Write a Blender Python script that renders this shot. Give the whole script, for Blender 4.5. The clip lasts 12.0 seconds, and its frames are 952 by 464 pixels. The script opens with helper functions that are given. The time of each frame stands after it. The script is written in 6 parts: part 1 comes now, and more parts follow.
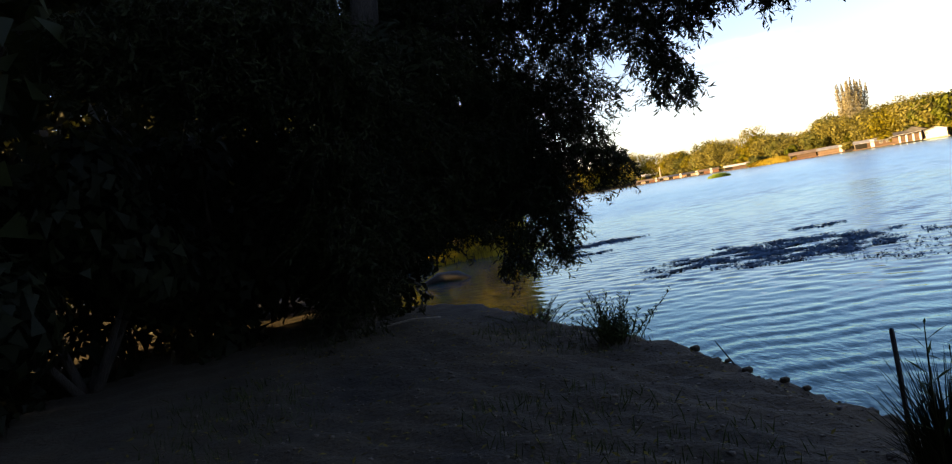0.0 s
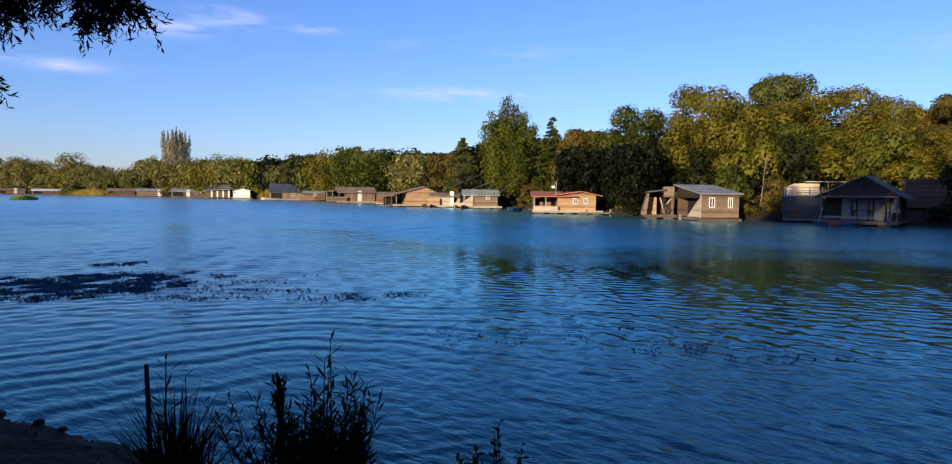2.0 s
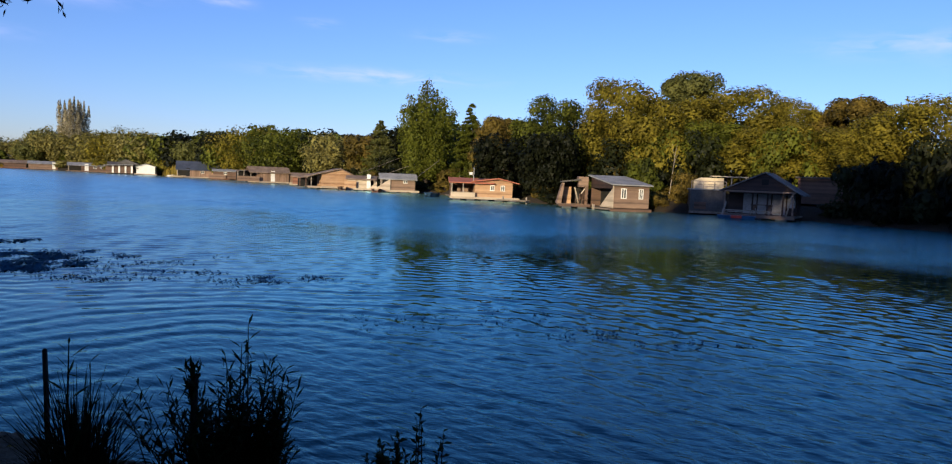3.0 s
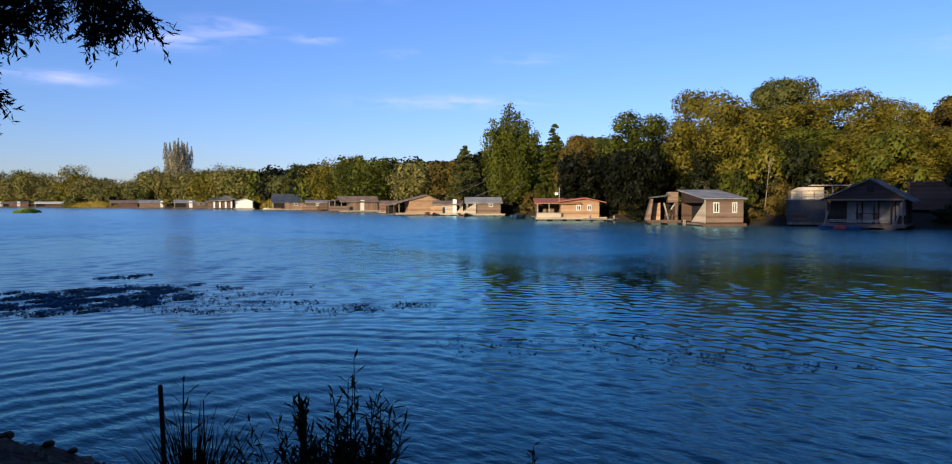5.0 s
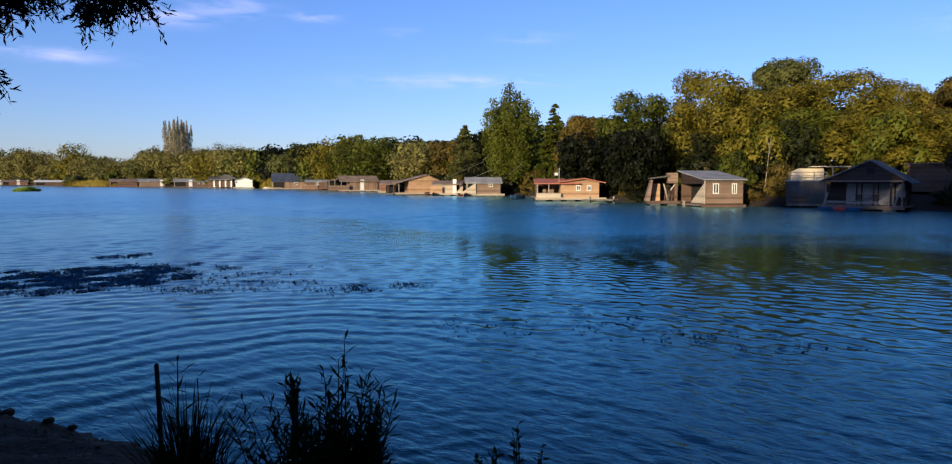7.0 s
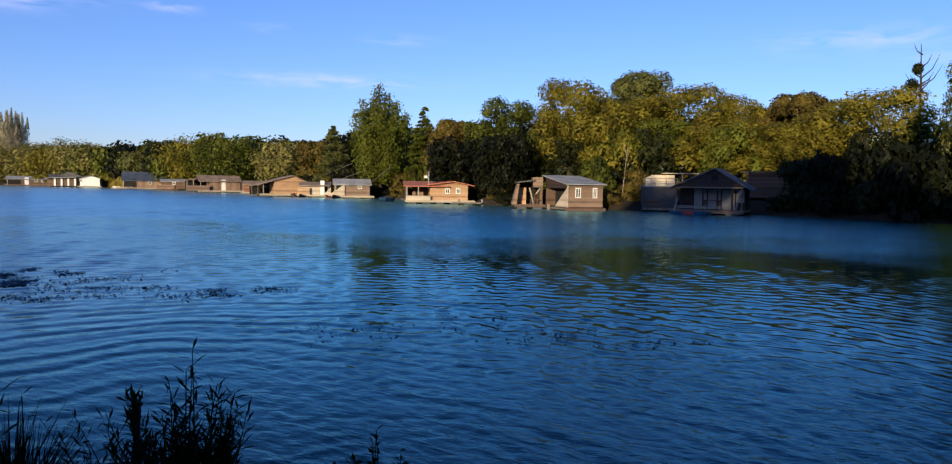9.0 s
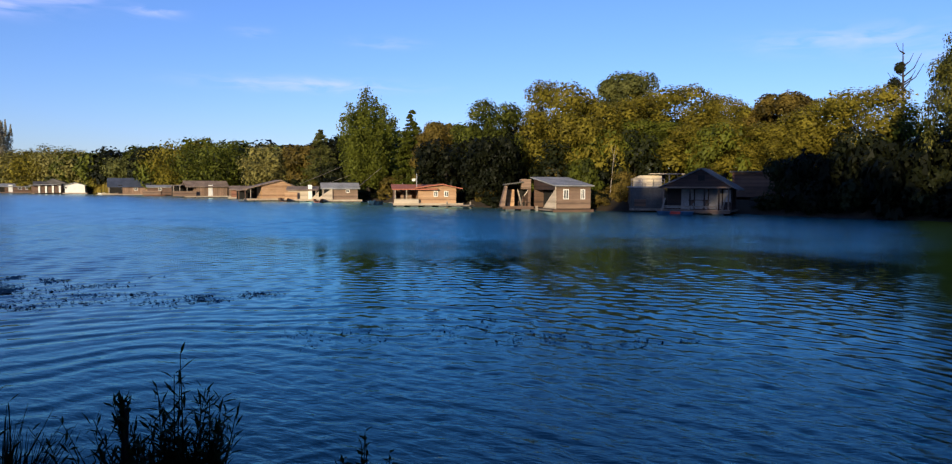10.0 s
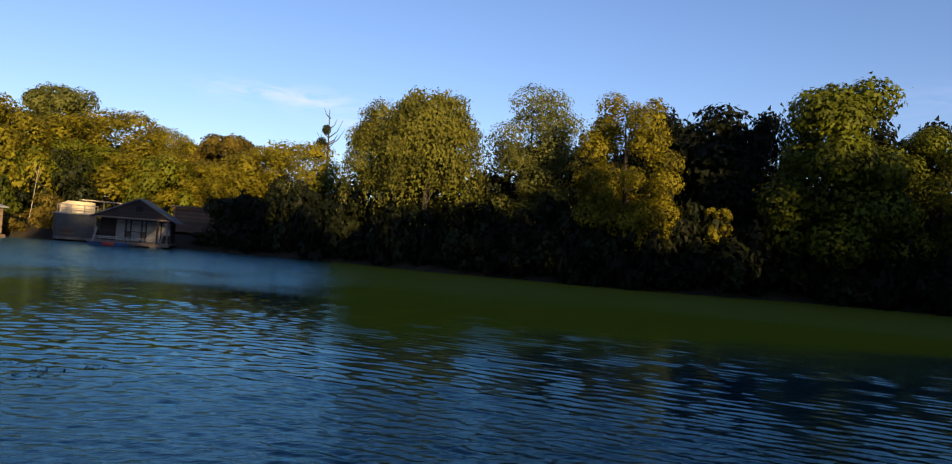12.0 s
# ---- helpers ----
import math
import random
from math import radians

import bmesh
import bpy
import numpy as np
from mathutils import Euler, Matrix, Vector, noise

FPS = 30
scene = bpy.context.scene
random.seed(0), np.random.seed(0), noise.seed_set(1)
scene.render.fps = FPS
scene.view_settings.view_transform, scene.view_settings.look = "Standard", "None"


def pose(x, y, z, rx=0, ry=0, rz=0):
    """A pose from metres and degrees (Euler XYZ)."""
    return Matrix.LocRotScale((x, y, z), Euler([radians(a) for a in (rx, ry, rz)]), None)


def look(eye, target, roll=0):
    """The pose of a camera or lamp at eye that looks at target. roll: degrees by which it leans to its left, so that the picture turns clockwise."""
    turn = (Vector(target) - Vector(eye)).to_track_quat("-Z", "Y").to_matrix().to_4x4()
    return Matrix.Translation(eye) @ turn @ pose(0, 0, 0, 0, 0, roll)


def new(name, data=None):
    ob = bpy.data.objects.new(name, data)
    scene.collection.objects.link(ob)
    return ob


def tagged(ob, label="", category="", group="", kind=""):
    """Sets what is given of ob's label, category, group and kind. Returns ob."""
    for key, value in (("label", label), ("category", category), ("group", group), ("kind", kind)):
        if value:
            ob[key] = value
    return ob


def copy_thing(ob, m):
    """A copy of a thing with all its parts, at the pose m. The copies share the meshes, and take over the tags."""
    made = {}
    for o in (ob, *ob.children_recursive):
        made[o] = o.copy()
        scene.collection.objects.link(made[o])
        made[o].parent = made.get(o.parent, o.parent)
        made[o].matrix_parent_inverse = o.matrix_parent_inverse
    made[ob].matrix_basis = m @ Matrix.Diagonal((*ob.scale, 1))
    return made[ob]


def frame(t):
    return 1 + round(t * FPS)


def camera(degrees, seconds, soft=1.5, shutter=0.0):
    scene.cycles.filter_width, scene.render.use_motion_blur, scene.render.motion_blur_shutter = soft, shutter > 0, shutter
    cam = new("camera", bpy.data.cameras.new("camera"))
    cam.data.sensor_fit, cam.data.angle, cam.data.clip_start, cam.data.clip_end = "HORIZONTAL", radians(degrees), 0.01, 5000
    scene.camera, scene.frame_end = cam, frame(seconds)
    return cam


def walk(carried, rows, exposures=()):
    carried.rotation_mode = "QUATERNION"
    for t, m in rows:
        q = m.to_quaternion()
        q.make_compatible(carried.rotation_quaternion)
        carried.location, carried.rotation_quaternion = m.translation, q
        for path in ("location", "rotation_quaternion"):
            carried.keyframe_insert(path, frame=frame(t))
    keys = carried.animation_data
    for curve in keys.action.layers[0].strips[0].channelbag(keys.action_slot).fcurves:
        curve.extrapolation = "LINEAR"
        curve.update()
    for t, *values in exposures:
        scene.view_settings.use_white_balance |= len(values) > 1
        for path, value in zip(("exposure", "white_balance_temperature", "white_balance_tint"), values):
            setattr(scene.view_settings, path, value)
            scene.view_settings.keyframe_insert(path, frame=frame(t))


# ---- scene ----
cam = camera(67.2, 12.0, soft=1.2)
PATH = [
    (0, (-0.073, 0.153, 1.896), (-0.123, 2.151, 1.834), -9.8),
    (0.4, (0.01, 0.126, 1.928), (0.169, 2.116, 1.797), -7.5),
    (0.5, (0.003, 0.115, 1.905), (0.297, 2.088, 1.766), -6.3),
    (0.7, (0.024, 0.122, 1.89), (0.678, 2.008, 1.767), -4.2),
    (1, (0.027, 0.117, 1.879), (0.974, 1.875, 1.774), -2.8),
    (1.5, (0.072, 0.128, 1.874), (1.299, 1.705, 1.801), 0.3),
    (2, (0.072, 0.017, 1.87), (1.6, 1.303, 1.764), 0.6),
    (2.5, (0.073, 0.058, 1.875), (1.671, 1.255, 1.768), 1.0),
    (3, (0.052, 0.06, 1.872), (1.719, 1.157, 1.731), 2.4),
    (4.8, (0.107, 0.233, 1.883), (1.638, 1.519, 1.821), 2.0),
    (5, (0.099, 0.195, 1.887), (1.623, 1.486, 1.802), -0.1),
    (5.5, (0.115, 0.182, 1.903), (1.533, 1.583, 1.737), -2.1),
    (6, (0.117, 0.134, 1.914), (1.592, 1.475, 1.76), -4.0),
    (6.5, (0.112, 0.154, 1.895), (1.621, 1.456, 1.723), -0.5),
    (7, (0.091, 0.114, 1.907), (1.613, 1.404, 1.766), 0.1),
    (7.5, (0.127, 0.085, 1.904), (1.806, 1.166, 1.79), 1.1),
    (7.7, (0.134, 0.077, 1.908), (1.834, 1.12, 1.765), 1.5),
    (9.5, (0.122, 0.089, 1.907), (1.86, 1.072, 1.782), 0.5),
    (10, (0.112, 0.061, 1.906), (1.858, 1.029, 1.782), 0.2),
    (10.5, (0.132, 0.078, 1.92), (1.89, 1.026, 1.801), 0.2),
    (11, (0.115, 0.021, 1.92), (1.975, 0.746, 1.806), -0.0),
    (11.5, (-0.096, -0.163, 1.852), (1.904, -0.114, 1.839), 3.3),
    (12, (-0.409, -0.337, 1.81), (1.537, -0.797, 1.852), 4.4),
]

EXPOSURE = [(0.0, 2.0, 7300, 22), (0.2, 2.6, 8600, 24), (0.35, 2.5, 8400, 24), (0.5, 2.1, 7400, 22), (0.7, 1.65, 6000, 22), (0.9, 1.05, 5200, 22), (1.3, 0.72, 4900, 21), (1.8, 0.62, 4780, 21), (2.3, 0.58, 4770, 21), (10.8, 0.53, 4770, 21), (11.6, 0.72, 5400, 18), (12.0, 0.88, 5900, 16)]
walk(cam, [(t, look(eye, target, roll)) for t, eye, target, roll in PATH], EXPOSURE)

# ---- world and sun ----
SUN_ELEVATION = 11.0
SUN_HEADING = 9.0  # the way the light travels over the ground, from +x
world = bpy.data.worlds.new("sky")
scene.world = world
world.use_nodes = True
wn, wl = world.node_tree.nodes, world.node_tree.links
wn.clear()
w_out = wn.new("ShaderNodeOutputWorld")
w_bg = wn.new("ShaderNodeBackground")
w_sky = wn.new("ShaderNodeTexSky")
w_sky.sky_type, w_sky.sun_disc = "NISHITA", False
w_sky.sun_elevation = radians(SUN_ELEVATION)
w_sky.sun_rotation = radians(270.0 - SUN_HEADING)
w_sky.air_density, w_sky.dust_density, w_sky.ozone_density = 1.0, 0.3, 2.6
w_bg.inputs["Strength"].default_value = 0.10
w_co = wn.new("ShaderNodeTexCoord")


def sky_maths(op, x, y=0.0, z=0.0):
    k = wn.new("ShaderNodeMath")
    k.operation = op
    for i, v in enumerate((x, y, z)):
        if isinstance(v, (int, float)):
            k.inputs[i].default_value = v
        else:
            wl.new(v, k.inputs[i])
    return k.outputs[0]


w_sep = wn.new("ShaderNodeSeparateXYZ")
wl.new(w_co.outputs["Generated"], w_sep.inputs["Vector"])
w_turn = sky_maths("MULTIPLY", sky_maths("ARCTAN2", w_sep.outputs["Y"], w_sep.outputs["X"]), 57.2958)
w_up = sky_maths("MULTIPLY", sky_maths("ARCSINE", w_sep.outputs["Z"]), 57.2958)
w_polar = wn.new("ShaderNodeCombineXYZ")
wl.new(w_turn, w_polar.inputs["X"])
wl.new(sky_maths("MULTIPLY", w_up, 4.5), w_polar.inputs["Y"])
w_noise = wn.new("ShaderNodeTexNoise")
wl.new(w_polar.outputs["Vector"], w_noise.inputs["Vector"])
w_noise.inputs["Scale"].default_value, w_noise.inputs["Detail"].default_value, w_noise.inputs["Distortion"].default_value = 0.34, 5.0, 0.6
# thin evening wisps: heading, height, half length, half depth, density
w_cloud = None
for turn, up, wide, deep, dense in ((42.0, 7.8, 7.5, 0.55, 0.62), (70.5, 8.5, 4.2, 0.50, 0.60), (63.3, 11.7, 3.6, 0.75, 0.60), (59.0, 12.8, 3.0, 0.8, 0.5), (53.0, 12.3, 1.9, 0.40, 0.55), (36.1, 11.1, 2.6, 0.45, 0.30), (46.0, 11.5, 1.5, 0.35, 0.35), (2.0, 10.4, 6.5, 0.9, 0.40), (-3.5, 9.0, 4.0, 0.7, 0.25), (83.0, 6.5, 6.0, 0.5, 0.4), (95.0, 14.0, 8.0, 1.2, 0.5), (26.0, 4.5, 9.0, 0.5, 0.14), (50.0, 16.5, 9.0, 1.0, 0.4), (20.0, 22.0, 14.0, 2.0, 0.35), (-60.0, 12.0, 14.0, 1.5, 0.4), (150.0, 15.0, 20.0, 2.0, 0.4), (230.0, 14.0, 20.0, 2.0, 0.4)):
    qx = sky_maths("MULTIPLY", sky_maths("ADD", w_turn, -turn), 1 / wide)
    qy = sky_maths("MULTIPLY", sky_maths("ADD", w_up, -up), 1 / deep)
    away = sky_maths("ADD", sky_maths("MULTIPLY", qx, qx), sky_maths("MULTIPLY", qy, qy))
    puff = sky_maths("MULTIPLY", sky_maths("POWER", 2.71828, sky_maths("MULTIPLY", away, -1.4)), dense)
    w_cloud = puff if w_cloud is None else sky_maths("ADD", w_cloud, puff)
w_ramp = wn.new("ShaderNodeMapRange")
w_ramp.inputs["From Min"].default_value, w_ramp.inputs["From Max"].default_value = 0.36, 0.66
wl.new(w_noise.outputs["Fac"], w_ramp.inputs["Value"])
w_mix = wn.new("ShaderNodeMix")
w_mix.data_type = "RGBA"
w_mix.inputs["B"].default_value = (6.6, 5.7, 6.3, 1)
wl.new(sky_maths("MULTIPLY", w_cloud, w_ramp.outputs["Result"]), w_mix.inputs["Factor"])
# evening haze takes a little green out of the sky
w_haze = wn.new("ShaderNodeMix")
w_haze.data_type, w_haze.blend_type = "RGBA", "MULTIPLY"
w_haze.inputs["Factor"].default_value = 1.0
w_haze.inputs["B"].default_value = (1.01, 0.91, 0.965, 1)
wl.new(w_sky.outputs["Color"], w_haze.inputs["A"])
wl.new(w_haze.outputs["Result"], w_mix.inputs["A"])
wl.new(w_mix.outputs["Result"], w_bg.inputs["Color"])
wl.new(w_bg.outputs["Background"], w_out.inputs["Surface"])

sun_data = bpy.data.lights.new("sun", "SUN")
sun_data.energy, sun_data.angle, sun_data.color = 4.9, radians(0.6), (1.0, 0.71, 0.28)
sun = new("sun", sun_data)
a, e = radians(SUN_HEADING), radians(SUN_ELEVATION)
sun_way = Vector((math.cos(a) * math.cos(e), math.sin(a) * math.cos(e), -math.sin(e)))
sun.matrix_world = Matrix.Translation((-60, 20, 60)) @ sun_way.to_track_quat("-Z", "Y").to_matrix().to_4x4()


# ---- materials ----
def material(name):
    m = bpy.data.materials.new(name)
    m.use_nodes = True
    return m, m.node_tree.nodes, m.node_tree.links, m.node_tree.nodes["Principled BSDF"]


def ramp_of(nodes, stops):
    r = nodes.new("ShaderNodeValToRGB")
    els = r.color_ramp.elements
    while len(els) < len(stops):
        els.new(0.5)
    for el, (p, c) in zip(els, stops):
        el.position, el.color = p, (*c, 1)
    return r


def mottled(name, dark, light, scale, rough=0.8, bump=0.3, fine=None, metallic=0.0, stretch=(1, 1, 1), distance=0.02):
    """Two scales of noise between two colours, with a fine relief."""
    m, n, l, p = material(name)
    co = n.new("ShaderNodeTexCoord")
    mp = n.new("ShaderNodeMapping")
    mp.inputs["Scale"].default_value = stretch
    big, small = n.new("ShaderNodeTexNoise"), n.new("ShaderNodeTexNoise")
    big.inputs["Scale"].default_value, big.inputs["Detail"].default_value = scale, 4
    small.inputs["Scale"].default_value, small.inputs["Detail"].default_value = fine or scale * 9, 5
    l.new(co.outputs["Object"], mp.inputs["Vector"])
    for t in (big, small):
        l.new(mp.outputs["Vector"], t.inputs["Vector"])
    mix = n.new("ShaderNodeMath")
    mix.operation = "MULTIPLY_ADD"
    mix.inputs[1].default_value = 0.45
    half = n.new("ShaderNodeMath")
    half.operation = "MULTIPLY"
    half.inputs[1].default_value = 0.55
    l.new(big.outputs["Fac"], half.inputs[0])
    l.new(small.outputs["Fac"], mix.inputs[0])
    l.new(half.outputs[0], mix.inputs[2])
    r = ramp_of(n, [(0.36, dark), (0.64, light)])
    l.new(mix.outputs[0], r.inputs["Fac"])
    l.new(r.outputs["Color"], p.inputs["Base Color"])
    b = n.new("ShaderNodeBump")
    b.inputs["Strength"].default_value, b.inputs["Distance"].default_value = bump, distance
    l.new(small.outputs["Fac"], b.inputs["Height"])
    l.new(b.outputs["Normal"], p.inputs["Normal"])
    p.inputs["Roughness"].default_value, p.inputs["Metallic"].default_value = rough, metallic
    return m


def boards(name, dark, light, pitch=0.14, upright=False, rough=0.8):
    """Weathered boards: joints every pitch metres, each board a shade of its own."""
    m, n, l, p = material(name)
    co = n.new("ShaderNodeTexCoord")
    sep = n.new("ShaderNodeSeparateXYZ")
    l.new(co.outputs["Object"], sep.inputs["Vector"])
    src = sep.outputs["Z"]
    if upright:
        add = n.new("ShaderNodeMath")
        add.operation = "ADD"
        l.new(sep.outputs["X"], add.inputs[0])
        l.new(sep.outputs["Y"], add.inputs[1])
        src = add.outputs[0]
    div = n.new("ShaderNodeMath")
    div.operation = "DIVIDE"
    div.inputs[1].default_value = pitch
    l.new(src, div.inputs[0])
    floor_n, fract = n.new("ShaderNodeMath"), n.new("ShaderNodeMath")
    floor_n.operation, fract.operation = "FLOOR", "FRACT"
    l.new(div.outputs[0], floor_n.inputs[0])
    l.new(div.outputs[0], fract.inputs[0])
    white = n.new("ShaderNodeTexWhiteNoise")
    white.noise_dimensions = "1D"
    l.new(floor_n.outputs[0], white.inputs["W"])
    grain = n.new("ShaderNodeTexNoise")
    mp = n.new("ShaderNodeMapping")
    mp.inputs["Scale"].default_value = (14, 14, 1.2) if upright else (1.2, 1.2, 14)
    grain.inputs["Scale"].default_value, grain.inputs["Detail"].default_value = 1.6, 6
    l.new(co.outputs["Object"], mp.inputs["Vector"])
    l.new(mp.outputs["Vector"], grain.inputs["Vector"])
    stain = n.new("ShaderNodeTexNoise")
    stain.inputs["Scale"].default_value = 0.9
    l.new(co.outputs["Object"], stain.inputs["Vector"])
    s1, s2 = n.new("ShaderNodeMath"), n.new("ShaderNodeMath")
    s1.operation, s2.operation = "MULTIPLY_ADD", "MULTIPLY_ADD"
    s1.inputs[1].default_value, s2.inputs[1].default_value = 0.45, 0.3
    l.new(grain.outputs["Fac"], s1.inputs[0])
    sc = n.new("ShaderNodeMath")
    sc.operation = "MULTIPLY"
    sc.inputs[1].default_value = 0.35
    l.new(stain.outputs["Fac"], sc.inputs[0])
    l.new(sc.outputs[0], s1.inputs[2])
    l.new(white.outputs["Value"], s2.inputs[0])
    l.new(s1.outputs[0], s2.inputs[2])
    r = ramp_of(n, [(0.3, dark), (0.8, light)])
    l.new(s2.outputs[0], r.inputs["Fac"])
    l.new(r.outputs["Color"], p.inputs["Base Color"])
    gap = n.new("ShaderNodeMath")
    gap.operation = "GREATER_THAN"
    gap.inputs[1].default_value = 0.08
    l.new(fract.outputs[0], gap.inputs[0])
    b = n.new("ShaderNodeBump")
    b.inputs["Strength"].default_value, b.inputs["Distance"].default_value = 0.8, 0.02
    l.new(gap.outputs[0], b.inputs["Height"])
    l.new(b.outputs["Normal"], p.inputs["Normal"])
    p.inputs["Roughness"].default_value = rough
    return m


def leafy(name, dark, light, through_light=0.3, rough=0.55, patch=0.7, spread=1.0, sheen=0.12):
    """Leaves: each leaf, each bough and each tree a shade of its own; some light passes through."""
    m, n, l, p = material(name)
    geo, info, co = n.new("ShaderNodeNewGeometry"), n.new("ShaderNodeObjectInfo"), n.new("ShaderNodeTexCoord")
    bough = n.new("ShaderNodeTexNoise")
    bough.inputs["Scale"].default_value, bough.inputs["Detail"].default_value = patch, 3
    l.new(co.outputs["Object"], bough.inputs["Vector"])
    a1, a2, a3 = (n.new("ShaderNodeMath") for _ in range(3))
    for x in (a1, a2):
        x.operation = "MULTIPLY_ADD"
    a3.operation = "MULTIPLY_ADD"
    a3.inputs[2].default_value = -0.38
    a1.inputs[1].default_value, a2.inputs[1].default_value, a3.inputs[1].default_value = 0.26 * spread, 0.22 * spread, 1.7
    l.new(bough.outputs["Fac"], a3.inputs[0])
    l.new(geo.outputs["Random Per Island"], a1.inputs[0])
    l.new(a3.outputs[0], a1.inputs[2])
    l.new(info.outputs["Random"], a2.inputs[0])
    l.new(a1.outputs[0], a2.inputs[2])
    r = ramp_of(n, [(0.25, dark), (0.95, light)])
    l.new(a2.outputs[0], r.inputs["Fac"])
    p.inputs["Roughness"].default_value = rough
    p.inputs["Specular IOR Level"].default_value = sheen
    l.new(r.outputs["Color"], p.inputs["Base Color"])
    tr, mx = n.new("ShaderNodeBsdfTranslucent"), n.new("ShaderNodeMixShader")
    l.new(r.outputs["Color"], tr.inputs["Color"])
    mx.inputs["Fac"].default_value = through_light
    l.new(p.outputs["BSDF"], mx.inputs[1])
    l.new(tr.outputs["BSDF"], mx.inputs[2])
    l.new(mx.outputs["Shader"], n["Material Output"].inputs["Surface"])
    return m


def water_material():
    """Clear deep water: sky and banks mirrored by Fresnel over a dark blue body; ripples too small for the mesh are relief."""
    m, n, l, p = material("lake_water")
    geo = n.new("ShaderNodeNewGeometry")

    def layer(scale, stretch, turn, detail, distort=0.0):
        mp = n.new("ShaderNodeMapping")
        mp.inputs["Rotation"].default_value = (0, 0, radians(turn))
        mp.inputs["Scale"].default_value = stretch
        l.new(geo.outputs["Position"], mp.inputs["Vector"])
        t = n.new("ShaderNodeTexNoise")
        l.new(mp.outputs["Vector"], t.inputs["Vector"])
        t.inputs["Scale"].default_value, t.inputs["Detail"].default_value, t.inputs["Distortion"].default_value = scale, detail, distort
        return t.outputs["Fac"]

    def maths(op, x, y=0.0, z=0.0):
        k = n.new("ShaderNodeMath")
        k.operation = op
        for i, v in enumerate((x, y, z)):
            if isinstance(v, (int, float)):
                k.inputs[i].default_value = v
            else:
                l.new(v, k.inputs[i])
        return k.outputs[0]

    def ease(v, x0, x1, lo, hi):
        k = n.new("ShaderNodeMapRange")
        k.interpolation_type = "SMOOTHSTEP"
        for name, value in (("From Min", x0), ("From Max", x1), ("To Min", lo), ("To Max", hi)):
            k.inputs[name].default_value = value
        l.new(v, k.inputs["Value"])
        return k.outputs["Result"]

    place = n.new("ShaderNodeSeparateXYZ")
    l.new(geo.outputs["Position"], place.inputs["Vector"])
    small = layer(10.0, (1.0, 0.4, 1), 30, 4.0, 0.4)
    fine = layer(19.0, (1.0, 0.6, 1), 12, 3.0, 0.2)
    gust = layer(0.10, (1.0, 0.6, 1), 20, 3.0, 0.8)
    out = n.new("ShaderNodeVectorMath")
    out.operation = "LENGTH"
    l.new(geo.outputs["Position"], out.inputs[0])
    ruffle = layer(1.5, (1.0, 0.3, 1), -40, 4.0, 0.5)
    height = maths("MULTIPLY_ADD", ruffle, ease(out.outputs["Value"], 23.0, 34.0, 0.0, 10.0), maths("MULTIPLY_ADD", fine, 0.25, small))
    bump = n.new("ShaderNodeBump")
    bump.inputs["Distance"].default_value = 0.028
    l.new(maths("MULTIPLY", ease(gust, 0.35, 0.65, 0.45, 0.95), ease(out.outputs["Value"], 5.0, 11.0, 1.0, 0.13)), bump.inputs["Strength"])
    l.new(height, bump.inputs["Height"])
    # the wooded bank's green reflection, painted into the body colour in its lee
    edge_noise = layer(0.22, (1, 1, 1), 0, 4.0, 0.5)
    shift = maths("MULTIPLY_ADD", edge_noise, 6.0, -3.0)
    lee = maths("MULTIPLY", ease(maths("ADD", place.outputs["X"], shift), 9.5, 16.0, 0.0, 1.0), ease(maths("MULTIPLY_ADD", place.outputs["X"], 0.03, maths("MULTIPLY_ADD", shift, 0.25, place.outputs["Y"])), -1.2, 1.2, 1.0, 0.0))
    gloss, body = n.new("ShaderNodeBsdfGlossy"), n.new("ShaderNodeBsdfDiffuse")
    bay = ease(maths("ARCTAN2", place.outputs["Y"], place.outputs["X"]), radians(38), radians(58), 0.0, 19.0)
    # a redder gloss tint paints the pale horizon's reflection into the bay
    glaze = n.new("ShaderNodeMix")
    glaze.data_type = "RGBA"
    glaze.inputs["A"].default_value, glaze.inputs["B"].default_value = (0.56, 0.93, 1.0, 1), (0.73, 0.92, 0.98, 1)
    l.new(maths("MULTIPLY", bay, ease(out.outputs["Value"], 7.0, 15.0, 0.004, 1 / 19.0)), glaze.inputs["Factor"])
    l.new(glaze.outputs["Result"], gloss.inputs["Color"])
    ragged = maths("MULTIPLY_ADD", layer(0.07, (1, 1, 1), 0, 4.0, 1.0), 20.0, -10.0)
    sheltered = ease(maths("ARCTAN2", place.outputs["Y"], place.outputs["X"]), radians(8), radians(30), 5.0, 0.0)
    wind = ease(maths("ADD", maths("SUBTRACT", maths("SUBTRACT", out.outputs["Value"], bay), sheltered), ragged), 14.5, 27.0, 0.03, 0.24)
    l.new(maths("MAXIMUM", wind, maths("MULTIPLY_ADD", ease(out.outputs["Value"], 10.0, 24.0, 0.0, 1.0), maths("MULTIPLY_ADD", bay, 0.006, 0.02), 0.03)), gloss.inputs["Roughness"])
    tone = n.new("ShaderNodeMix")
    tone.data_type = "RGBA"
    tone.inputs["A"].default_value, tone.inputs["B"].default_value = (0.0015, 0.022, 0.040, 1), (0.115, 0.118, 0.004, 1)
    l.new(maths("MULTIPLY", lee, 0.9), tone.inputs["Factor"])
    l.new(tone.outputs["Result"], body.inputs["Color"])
    fresnel, both = n.new("ShaderNodeFresnel"), n.new("ShaderNodeMixShader")
    fresnel.inputs["IOR"].default_value = 1.33
    for node in (gloss, body, fresnel):
        l.new(bump.outputs["Normal"], node.inputs["Normal"])
